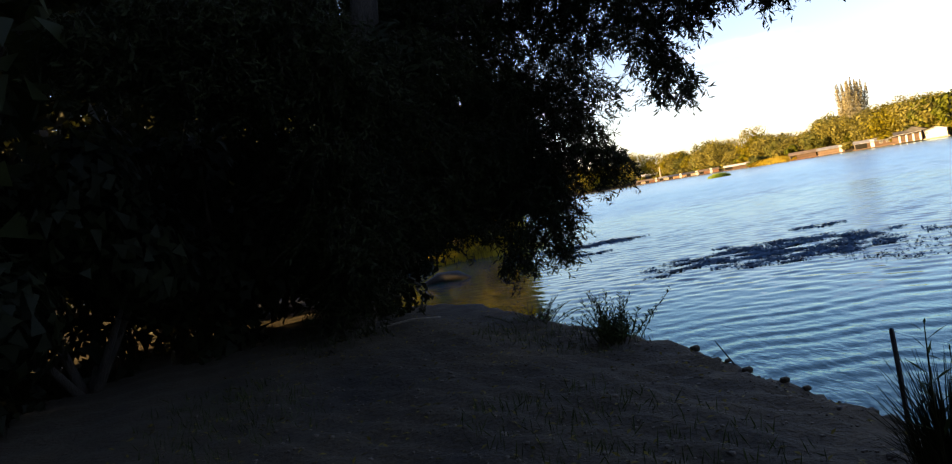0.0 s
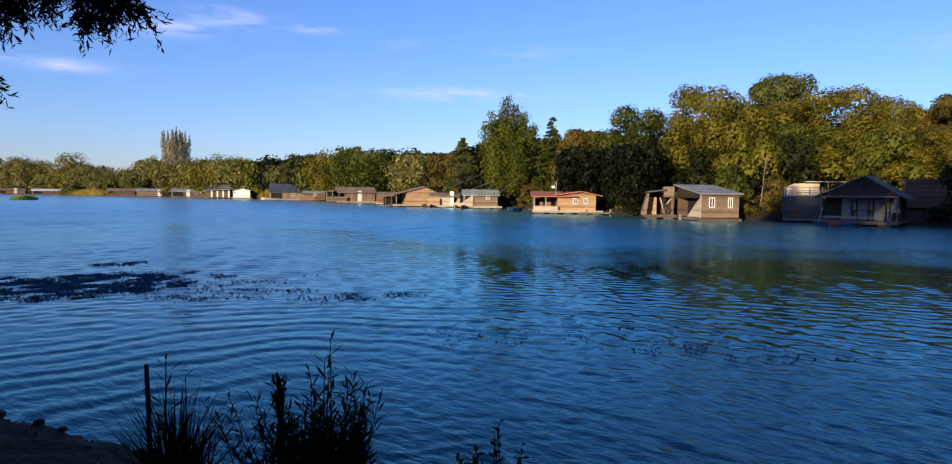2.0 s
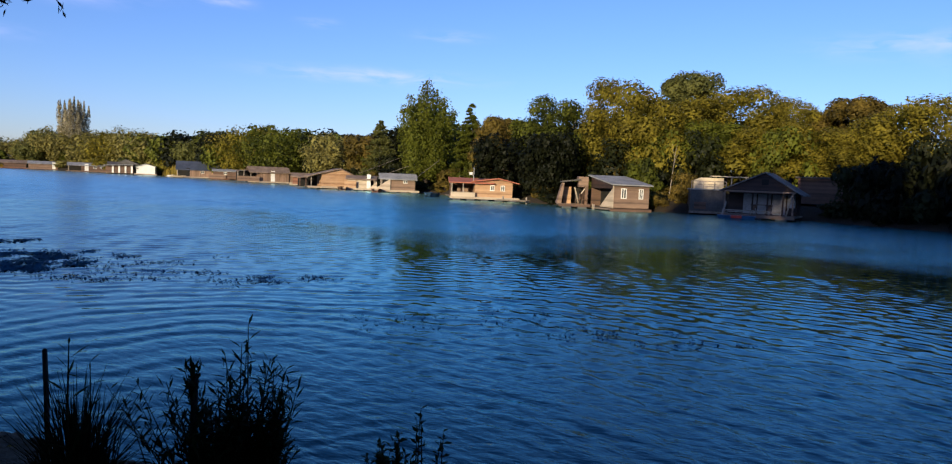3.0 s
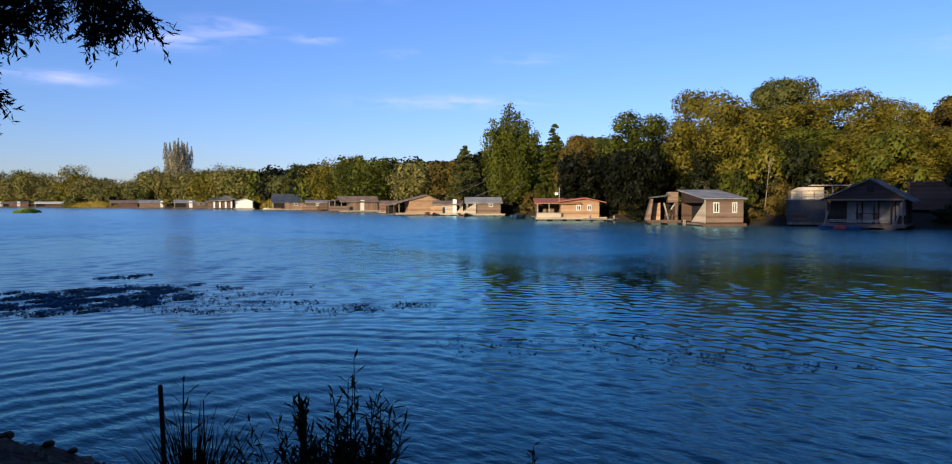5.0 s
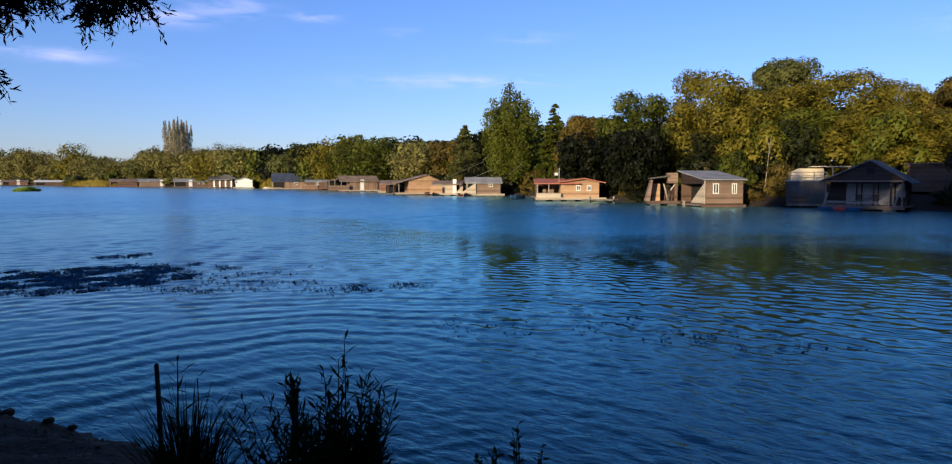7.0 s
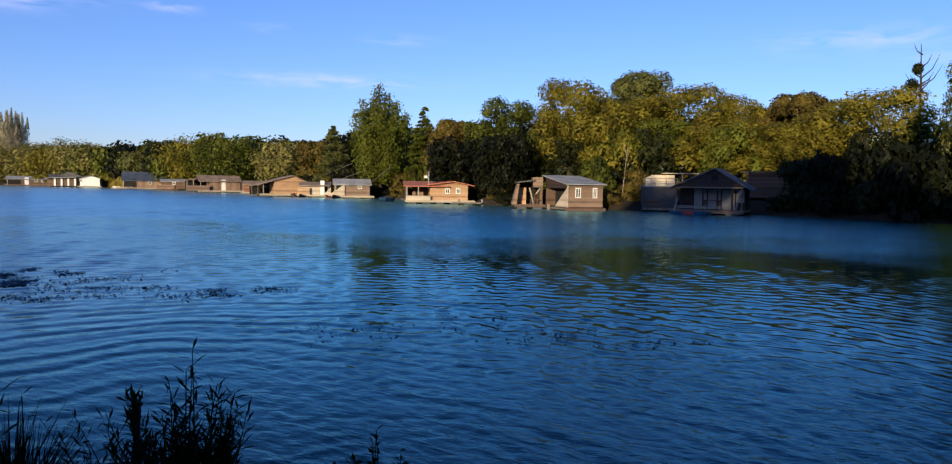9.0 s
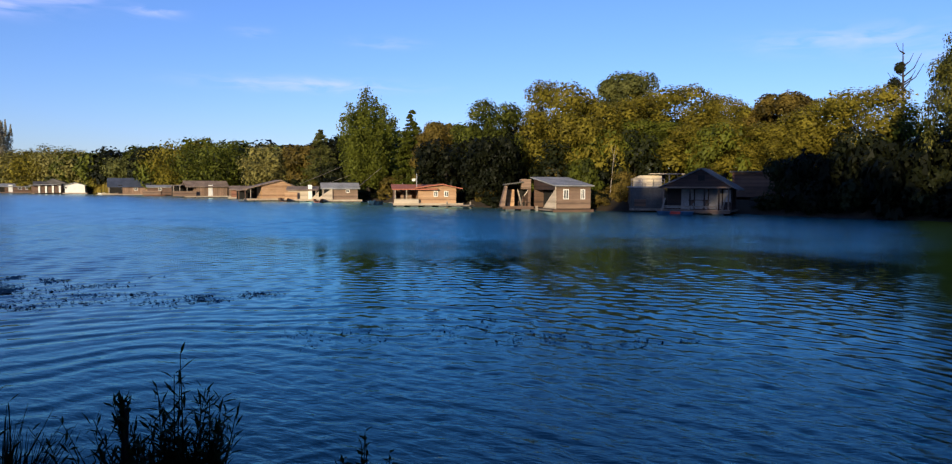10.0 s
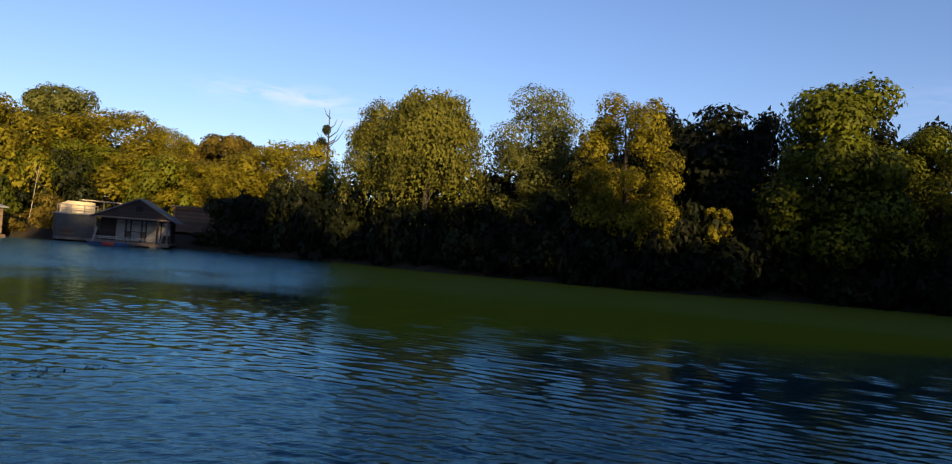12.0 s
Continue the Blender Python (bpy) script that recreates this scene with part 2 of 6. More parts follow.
    # mirroring is cut in the lee so that the painted green shows
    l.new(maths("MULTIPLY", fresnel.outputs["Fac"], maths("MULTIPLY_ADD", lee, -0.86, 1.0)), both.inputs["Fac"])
    l.new(body.outputs["BSDF"], both.inputs[1])
    l.new(gloss.outputs["BSDF"], both.inputs[2])
    l.new(both.outputs["Shader"], n["Material Output"].inputs["Surface"])
    n.remove(p)
    return m


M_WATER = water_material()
M_GROUND = mottled("earth", (0.009, 0.0058, 0.0018), (0.044, 0.0275, 0.009), 0.7, 0.95, 0.9, 26, distance=0.03)
M_STONE = mottled("stone", (0.03, 0.023, 0.016), (0.12, 0.09, 0.064), 6, 0.85, 0.4)
M_BARK = mottled("bark", (0.013, 0.010, 0.007), (0.06, 0.046, 0.034), 3, 0.95, 0.9, stretch=(3, 3, 0.5), distance=0.04)
M_LEAF_GREEN = leafy("green_leaves", (0.012, 0.017, 0.002), (0.130, 0.142, 0.008))
M_LEAF_YELLOW = leafy("yellowing_leaves", (0.034, 0.031, 0.002), (0.24, 0.200, 0.009))
M_LEAF_PALE = leafy("pale_willow_leaves", (0.026, 0.030, 0.006), (0.185, 0.175, 0.022))
# gold greyed with blue: the haze of distance is mixed into the colour
M_LEAF_HAZY_GOLD = leafy("hazy_gold_leaves", (0.060, 0.054, 0.012), (0.27, 0.24, 0.055))
M_LEAF_GREY = leafy("grey_poplar_leaves", (0.12, 0.108, 0.066), (0.42, 0.375, 0.235))
# low sunlight is put into this extra bright, translucent amber
M_LEAF_AMBER_LIT = leafy("sunlit_amber_leaves", (0.16, 0.12, 0.010), (0.62, 0.46, 0.035), 0.5)
M_WETBARK = mottled("wet_bark", (0.006, 0.005, 0.004), (0.022, 0.017, 0.012), 3, 0.6, 0.8, stretch=(3, 3, 0.5), distance=0.03)
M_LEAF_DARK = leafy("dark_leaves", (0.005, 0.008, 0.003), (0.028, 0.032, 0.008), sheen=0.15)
# shade in the woods and thickets is put into this near-black leaf colour
M_LEAF_SHADE = leafy("shade_dark_leaves", (0.003, 0.005, 0.002), (0.014, 0.016, 0.005), sheen=0.12)
M_LEAF_SILVER = leafy("silver_leaves", (0.026, 0.032, 0.008), (0.155, 0.158, 0.035))
M_LEAF_TAN = leafy("tan_leaves", (0.032, 0.027, 0.005), (0.18, 0.13, 0.018))
# near-bank shade is part of this very dark willow colour
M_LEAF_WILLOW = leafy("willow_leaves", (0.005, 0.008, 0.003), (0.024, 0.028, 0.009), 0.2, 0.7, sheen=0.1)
M_LEAF_HERB = leafy("herb_leaves", (0.010, 0.017, 0.005), (0.042, 0.055, 0.013), 0.25, patch=3.0)
M_REED = leafy("dry_reed", (0.016, 0.02, 0.007), (0.075, 0.065, 0.026), 0.2, patch=4.0)
# the blue is sky sheen on wet weed, painted as leaf colour
M_WEED = leafy("sky_tinted_weed", (0.004, 0.034, 0.075), (0.014, 0.085, 0.165), 0.0, 0.6, patch=1.0, sheen=0.15)
M_REEDBED = leafy("reed_bed", (0.08, 0.07, 0.008), (0.26, 0.19, 0.015))
M_ISLET = leafy("islet_reeds", (0.06, 0.10, 0.006), (0.19, 0.27, 0.02))
M_PINE_BOARD = boards("honey_boards", (0.22, 0.12, 0.055), (0.52, 0.33, 0.17), 0.16)
M_GREY_BOARD = boards("grey_brown_boards", (0.10, 0.064, 0.042), (0.28, 0.185, 0.12), 0.15)
M_DARK_BOARD = boards("dark_brown_boards", (0.05, 0.03, 0.02), (0.17, 0.10, 0.06), 0.16)
M_RUST_BOARD = boards("red_brown_boards", (0.12, 0.05, 0.028), (0.30, 0.14, 0.075), 0.16)
M_SHED_BOARD = boards("tarred_boards", (0.014, 0.008, 0.006), (0.055, 0.028, 0.019), 0.16)
M_PALE_BOARD = boards("pale_boards", (0.30, 0.24, 0.17), (0.56, 0.46, 0.33), 0.18)
M_UPRIGHT = boards("upright_boards", (0.12, 0.075, 0.045), (0.34, 0.22, 0.14), 0.14, True)
M_WHITE = mottled("white_paint", (0.62, 0.60, 0.55), (0.82, 0.80, 0.74), 1.2, 0.6, 0.1)
# a darker version of the white, for the boathouse doors
M_DULL_WHITE = mottled("dull_white_paint", (0.22, 0.20, 0.19), (0.40, 0.37, 0.35), 1.2, 0.7, 0.1)
M_CREAM = mottled("cream_render", (0.42, 0.34, 0.22), (0.62, 0.52, 0.36), 1.0, 0.85, 0.2)
M_GREY_WALL = mottled("grey_render", (0.05, 0.047, 0.044), (0.11, 0.10, 0.092), 0.9, 0.85, 0.2)
M_TILE = mottled("red_roof_sheet", (0.28, 0.085, 0.04), (0.48, 0.17, 0.085), 1.2, 0.75, 0.3, stretch=(1, 1, 1))
M_GREY_ROOF = mottled("grey_roof_felt", (0.17, 0.17, 0.17), (0.38, 0.37, 0.36), 0.8, 0.8, 0.3)
M_WORN_ROOF = mottled("worn_roof_sheet", (0.075, 0.07, 0.065), (0.19, 0.175, 0.16), 0.8, 0.8, 0.3)
M_DARK_ROOF = mottled("dark_roof_felt", (0.035, 0.035, 0.035), (0.11, 0.10, 0.09), 0.8, 0.8, 0.3)
M_BLUE_ROOF = mottled("slate_blue_roof", (0.03, 0.038, 0.06), (0.075, 0.085, 0.12), 0.8, 0.6, 0.2)
M_BROWN_ROOF = mottled("brown_roof", (0.13, 0.09, 0.06), (0.30, 0.22, 0.15), 0.8, 0.8, 0.3)
M_DECK = boards("grey_deck", (0.10, 0.08, 0.06), (0.27, 0.22, 0.17), 0.14, True)
M_FLOAT = mottled("float_drum", (0.02, 0.025, 0.03), (0.08, 0.09, 0.10), 2.0, 0.5, 0.1)
M_BLUE_FLOAT = mottled("blue_float", (0.03, 0.07, 0.14), (0.07, 0.14, 0.25), 2.0, 0.5, 0.1)
M_RED_PAINT = mottled("red_paint", (0.38, 0.03, 0.015), (0.55, 0.06, 0.03), 3.0, 0.5, 0.1)
M_POLE = mottled("weathered_pole", (0.16, 0.13, 0.10), (0.40, 0.34, 0.27), 3.0, 0.85, 0.3)
M_METAL = mottled("dull_metal", (0.35, 0.35, 0.36), (0.55, 0.55, 0.56), 3.0, 0.4, 0.1, metallic=0.8)
# near-black that stands in for shade inside openings
M_DARKNESS = mottled("interior_shade", (0.004, 0.0035, 0.003), (0.014, 0.012, 0.010), 1.5, 0.9, 0.1)
m_, n_, l_, p_ = material("window_glass")
p_.inputs["Base Color"].default_value, p_.inputs["Roughness"].default_value = (0.02, 0.025, 0.03, 1), 0.06
M_GLASS = m_


# ---- mesh tools ----
def mesh_of(name, verts, faces, mat, smooth=False):
    """A mesh of equal-sided faces from arrays."""
    verts, faces = np.asarray(verts, np.float32), np.asarray(faces, np.int32)
    me = bpy.data.meshes.new(name)
    k = faces.shape[1]
    me.vertices.add(len(verts))
    me.vertices.foreach_set("co", verts.ravel())
    me.loops.add(faces.size)
    me.loops.foreach_set("vertex_index", faces.ravel())
    me.polygons.add(len(faces))
    me.polygons.foreach_set("loop_start", np.arange(0, faces.size, k, dtype=np.int32))
    if smooth:
        me.polygons.foreach_set("use_smooth", np.ones(len(faces), bool))
    me.update(calc_edges=True)
    me.validate()
    me.materials.append(mat)
    return me


def hang(name, me, parent=None, label=""):
    ob = new(name, me)
    ob.parent = parent
    return tagged(ob, label)


def thing(name, label, category, m=None, group="", kind=""):
    ob = tagged(new(name), label, category, group, kind)
    if m is not None:
        ob.matrix_basis = m
    return ob


def part(name, bm, mat, parent, label=""):
    me = bpy.data.meshes.new(name)
    bmesh.ops.recalc_face_normals(bm, faces=bm.faces)
    bm.to_mesh(me)
    bm.free()
    me.materials.append(mat)
    return hang(name, me, parent, label)


def box(bm, x0, x1, y0, y1, z0, z1):
    v = [bm.verts.new(c) for c in ((x0, y0, z0), (x1, y0, z0), (x1, y1, z0), (x0, y1, z0), (x0, y0, z1), (x1, y0, z1), (x1, y1, z1), (x0, y1, z1))]
    for f in ((0, 1, 2, 3), (4, 5, 6, 7), (0, 1, 5, 4), (1, 2, 6, 5), (2, 3, 7, 6), (3, 0, 4, 7)):
        bm.faces.new([v[i] for i in f])


def boxes(*rows):
    bm = bmesh.new()
    for r in rows:
        box(bm, *r)
    return bm


def slab(profile, y0, y1, axis="y"):
    """A profile of (across, up) points drawn out along the other level axis."""
    bm = bmesh.new()
    rings = []
    for y in (y0, y1):
        rings.append([bm.verts.new((x, y, z) if axis == "y" else (y, x, z)) for x, z in profile])
    k = len(profile)
    for i in range(k):
        bm.faces.new((rings[0][i], rings[0][(i + 1) % k], rings[1][(i + 1) % k], rings[1][i]))
    bm.faces.new(rings[0])
    bm.faces.new(rings[1][::-1])
    return bm


def tube_arrays(points, radii, sides=7, first=0):
    """Verts and quads of a round tapering stem along points."""
    pts = [Vector(p) for p in points]
    verts, faces = [], []
    for i, (p, r) in enumerate(zip(pts, radii)):
        way = (pts[min(i + 1, len(pts) - 1)] - pts[max(i - 1, 0)]).normalized()
        side = way.cross(Vector((0.31, 0.95, 0.07))).normalized()
        up = side.cross(way)
        for s in range(sides):
            t = 2 * math.pi * s / sides
            verts.append(p + r * (math.cos(t) * side + math.sin(t) * up))
    for i in range(len(pts) - 1):
        for s in range(sides):
            q = first + i * sides
            faces.append((q + s, q + (s + 1) % sides, q + sides + (s + 1) % sides, q + sides + s))
    return verts, faces


def tubes(name, stems, mat, sides=7):
    verts, faces = [], []
    for points, radii in stems:
        v, f = tube_arrays(points, radii, sides, len(verts))
        verts += v
        faces += f
    return mesh_of(name, [tuple(v) for v in verts], faces, mat, True)


def unit(v):
    return v / (np.linalg.norm(v, axis=-1, keepdims=True) + 1e-9)


def leaf_mesh(name, centre, normal, length, width, mat, rng, along=None, fold=0.18):
    """One lozenge a leaf, folded a little along its midrib."""
    k = len(centre)
    normal = unit(normal)
    t = along if along is not None else rng.normal(size=(k, 3))
    t = unit(t - (t * normal).sum(-1, keepdims=True) * normal)
    b = np.cross(normal, t)
    length = (np.ones(k) * length)[:, None]
    width = (np.ones(k) * width)[:, None]
    fold = normal * width * fold
    verts = np.stack([centre - t * length / 2, centre + b * width / 2 + fold, centre + t * length / 2 - fold, centre - b * width / 2 + fold], 1).reshape(-1, 3)
    return mesh_of(name, verts, np.arange(4 * k).reshape(-1, 4), mat)


def far_leaf_mesh(name, centre, normal, length, width, mat, rng, along=None):
    """One three-cornered leaf each, for crowns that stand far off."""
    k = len(centre)
    normal = unit(normal)
    t = along if along is not None else rng.normal(size=(k, 3))
    t = unit(t - (t * normal).sum(-1, keepdims=True) * normal)
    b = np.cross(normal, t) * (np.ones(k) * width)[:, None] * 0.62
    t = t * (np.ones(k) * length)[:, None] * 0.58
    verts = np.stack([centre + t, centre + b - t * 0.6, centre - b - t * 0.6], 1).reshape(-1, 3)
    return mesh_of(name, verts, np.arange(3 * k).reshape(-1, 3), mat)


# ---- ground and water ----
SHORE_NEAR = [(2.9, -6), (2.75, 0), (2.65, 2), (2.6, 3.3), (2.5, 4.2), (2.3, 4.9), (2.15, 5.5), (1.95, 6.2), (1.8, 7.2), (1.35, 8.2), (0.85, 9.4), (0.4, 10.8), (-0.2, 12.4), (-1.8, 14.5), (-3.4, 18), (-4.6, 22), (-4.4, 25.5), (-2.2, 27.6), (1.3, 27.8), (2.0, 28.8), (1.2, 31.5), (-2.5, 37), (-8, 46), (-12, 55), (-10, 62), (-3, 72)]
SHORE_FAR = [(-1, 84), (-2, 110), (-2, 180), (6, 280), (24, 376), (78, 376), (87, 345), (95, 306), (99, 274), (102, 225), (105, 190), (107, 166), (103, 140), (98, 120), (90, 99), (83, 84), (77, 70), (76, 59), (70, 48), (64, 39)]
SHORE_WOOD = [(59, 30), (56.5, 23), (57, 16), (57, 9), (53.6, 3.1), (50.8, -2.8), (45, -8), (42.4, -13.3), (39.2, -18), (37.6, -23), (36.9, -28.6), (34.7, -33), (32.4, -35.6), (28, -42), (18, -50), (8, -45), (4, -30), (3.2, -15)]
SHORE = np.array(SHORE_NEAR + SHORE_FAR + SHORE_WOOD, float)


def shore_distance(x, y):
    """Metres from the water's edge; positive on land."""
    p = np.stack([np.asarray(x, float), np.asarray(y, float)], -1)
    best = np.full(p.shape[:-1], 1e9)
    inside = np.zeros(p.shape[:-1], bool)
    for i in range(len(SHORE)):
        s, t = SHORE[i], SHORE[(i + 1) % len(SHORE)]
        d = t - s
        u = np.clip(((p - s) @ d) / (d @ d), 0, 1)
        best = np.minimum(best, np.linalg.norm(p - s - u[..., None] * d, axis=-1))
        cross = (s[1] > p[..., 1]) != (t[1] > p[..., 1])
        with np.errstate(divide="ignore", invalid="ignore"):
            inside ^= cross & (p[..., 0] < d[0] * (p[..., 1] - s[1]) / (d[1] + 1e-12) + s[0])
    return np.where(inside, -best, best)


def smooth(x):
    x = np.clip(x, 0, 1)
    return x * x * (3 - 2 * x)


def ground_height(x, y):
    x, y = np.asarray(x, float), np.asarray(y, float)
    wobble = 0.10 * np.sin(3.1 * x + 1.3 * y) + 0.07 * np.sin(7.7 * y - 2.1 * x) + 0.04 * np.sin(17 * x + 11 * y)
    near = np.exp(-(x * x + y * y) / 900.0)
    sd = shore_distance(x, y) + wobble * np.clip(near * 1.4, 0, 1)
    land = 0.30 * smooth(sd / 0.55) + 0.16 * smooth((sd - 0.4) / 2.0)
    land += (1 - near) * (0.5 * smooth(sd / 3) + 3.2 * smooth((sd - 3) / 26.0))
    rough = 0.018 * (np.sin(5 * x + 2 * y) + np.sin(9 * y - 4 * x) + np.sin(13 * x + 15 * y)) * near
    return np.where(sd > 0, land + rough * smooth(sd), -np.minimum(1.6, 0.5 * -sd) - 0.01)


def build_ground():
    radii = np.concatenate([np.linspace(0.3, 14, 140), 14 * (2600 / 14) ** (np.arange(1, 150) / 149)])
    turns = 320
    t = 2 * np.pi * np.arange(turns) / turns
    x, y = radii[:, None] * np.cos(t), radii[:, None] * np.sin(t)
    verts = np.stack([x, y, ground_height(x, y)], -1).reshape(-1, 3)
    i, j = np.meshgrid(np.arange(len(radii) - 1), np.arange(turns), indexing="ij")
    jn = (j + 1) % turns
    quads = np.stack([i * turns + j, (i + 1) * turns + j, (i + 1) * turns + jn, i * turns + jn], -1).reshape(-1, 4)
    ob = hang("ground", mesh_of("ground", verts, quads, M_GROUND, True))
    tagged(ob, "dark bare earth and gravel bank sloping to the lake", "ground", kind="structure")
    bm = bmesh.new()
    bmesh.ops.create_circle(bm, cap_ends=True, radius=0.32, segments=24)
    cap = part("ground_patch", bm, M_GROUND, ob)
    cap.location.z = float(ground_height(0.3, 0))


def build_water():
    """The lake as waves: rings running out from the near bank and a wind chop that grows over the open water."""
    rng = np.random.default_rng(40)
    radii = [2.3]
    while radii[-1] < 470:
        q = radii[-1]
        radii.append(q + (0.03 + 0.0022 * q if q < 90 else 0.05 * q - 4.25))
    radii = np.array(radii)
    turn = np.radians(np.linspace(-60, 116, 480))
    step_turn = turn[1] - turn[0]
    x, y = radii[:, None] * np.cos(turn), radii[:, None] * np.sin(turn)
    far = radii[:, None] + 0 * x
    cell = np.gradient(radii)[:, None]
    open_water = smooth((far - 19 - 18 * smooth((turn[None, :] - radians(38)) / radians(20))) / 12)
    lee = smooth((x - 14) / 8) * smooth((-y - 0.05 * x + 2) / 5)
    inlet = smooth((y - 11) / 3) * smooth((0.105 * y - x + 0.4) / 0.8)
    strength = (1 - 0.1 * lee) * (1 - 0.15 * inlet)
    patch = sum(np.sin(x * math.cos(a) * f + y * math.sin(a) * f + c) for a, f, c in ((0.3, 0.5, 1.0), (1.9, 0.37, 2.2), (2.6, 0.81, 0.4), (0.9, 0.23, 5.0)))
    strength = strength * (1 + 0.09 * patch)
    z = np.zeros_like(x)
    # the bay behind the willow lies calm; short ripples of the breeze, a slow cross swell, and wind waves down the open lake
    calm = smooth((turn[None, :] - radians(34)) / radians(26))
    ripple = NEAR_SLOPE * (1 - 0.4 * calm) * (1 - 0.75 * smooth((far - 8) / 8))
    swell = SWELL_SLOPE * smooth((far - 4) / 5) * (1 - 0.6 * calm) * (1 - 0.6 * open_water) * (1 - 0.5 * smooth((radians(10) - turn[None, :]) / radians(16)))
    for count, short, long, way, spread, share in ((70, 0.11, 0.32, -30, 42, ripple), (50, 0.17, 0.42, -15, 70, swell), (48, 0.34, 1.0, 38, 34, FAR_SLOPE * open_water), (30, 0.26, 0.7, 62, 24, 0.055 * calm * smooth((far - 8) / 6)), (26, 0.17, 0.33, -34, 10, 0.125 * smooth((radians(10) - turn[None, :]) / radians(22)) * smooth((24 - far) / 9))):
        for i in range(count):
            length = short * (long / short) ** rng.random()
            heading = radians(way) + rng.normal() * radians(spread)
            k = 2 * math.pi / length
            off = heading - turn[None, :]
            fit = np.minimum(length / (np.abs(np.cos(off)) + 1e-3) / cell, length / (np.abs(np.sin(off)) + 1e-3) / (far * step_turn))
            slope = strength * share * math.sqrt(2.0 / count) * smooth((fit - 1.9) / 1.4)
            z += slope / k * np.sin(k * (x * math.cos(heading) + y * math.sin(heading)) + rng.uniform(0, 6.283))
    # rings from the foot of the bank
    dx, dy = x - 2.7, y - 3.6
    out = np.hypot(dx, dy)
    bearing = np.arctan2(dy, dx)
    wander = 0.26 * np.sin(3 * bearing + 0.35 * out) + 0.16 * np.sin(7 * bearing - 0.6 * out + 1.0) + 0.07 * np.sin(19 * bearing + 1.1 * out)
    fade = np.exp(-((out - 4.8) / 5.0) ** 2) * (0.65 + 0.35 * np.sin(2.3 * bearing + 0.7 * out + 2.0))
    for length, slope, shift in ((0.56, 0.056, 0.0), (0.41, 0.034, 2.0), (0.28, 0.030, 0.6), (0.187, 0.018, 1.2)):
        k = 2 * math.pi / length
        z += fade * slope / k * np.sin(k * (out + wander) + shift)
    verts = np.stack([x, y, z], -1).reshape(-1, 3)
    rows, cols = x.shape
    i, j = np.meshgrid(np.arange(rows - 1), np.arange(cols - 1), indexing="ij")
    quads = np.stack([i * cols + j, (i + 1) * cols + j, (i + 1) * cols + j + 1, i * cols + j + 1], -1).reshape(-1, 4)
    # the sheet under it, to the far ends of the lake
    deep = len(verts)
    verts = np.concatenate([verts, [(-90, -120, -0.12), (300, -120, -0.12), (300, 480, -0.12), (-90, 480, -0.12)]])
    quads = np.concatenate([quads, [(deep, deep + 1, deep + 2, deep + 3)]])
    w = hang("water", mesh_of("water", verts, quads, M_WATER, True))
    tagged(w, "rippled deep blue lake water reflecting sky and trees", "lake", kind="structure")


NEAR_SLOPE, SWELL_SLOPE, FAR_SLOPE = 0.064, 0.062, 0.05
build_ground()
build_water()


def on_ground(x, y):
    return float(ground_height(np.array([x]), np.array([y]))[0])


# ---- trees ----
def crown_round(rng, h, r, leaves, size, base=0.04, lobes=48, least=0.19):
    """Boughs as rounded clumps that stand out of an egg, leaves lying on their skins."""
    mid, half = h * (1 + base) / 2, h * (1 - base) / 2
    c, rad = [], []
    while len(c) < lobes:
        z = rng.uniform(-0.88, 0.84)
        env = r * math.sqrt(1 - z * z) ** 0.8
        a, q = rng.uniform(0, 6.283), math.sqrt(rng.uniform(0.3, 1)) * 0.8
        c.append((env * q * math.cos(a), env * q * math.sin(a), mid + half * z * 0.86))
        rad.append(r * rng.uniform(least, 0.37))
    c, rad = np.array(c), np.array(rad)
    which = rng.choice(lobes, leaves, p=rad**2 / (rad**2).sum())
    d = unit(rng.normal(size=(leaves, 3)) + (0, 0, 0.35))
    # tufts: leaves gather round twig ends on each clump
    tuft = unit(rng.normal(size=(lobes * 40, 3)))
    near = tuft[which * 40 + rng.integers(0, 40, leaves)]
    d = unit(d * 0.55 + near * rng.uniform(0.2, 1.2, (leaves, 1)))
    shell = np.where(rng.random(leaves) < 0.15, rng.uniform(0.35, 0.8, leaves), rng.uniform(0.84, 1.06, leaves) + rng.exponential(0.05, leaves))
    pos = c[which] + d * (rad[which] * shell)[:, None] * (1, 1, 0.8)
    pos += rng.normal(size=pos.shape) * r * 0.025
    return pos, d + (0, 0, 0.25) + 0.28 * rng.normal(size=d.shape), size * rng.uniform(0.55, 1.35, leaves), None, c


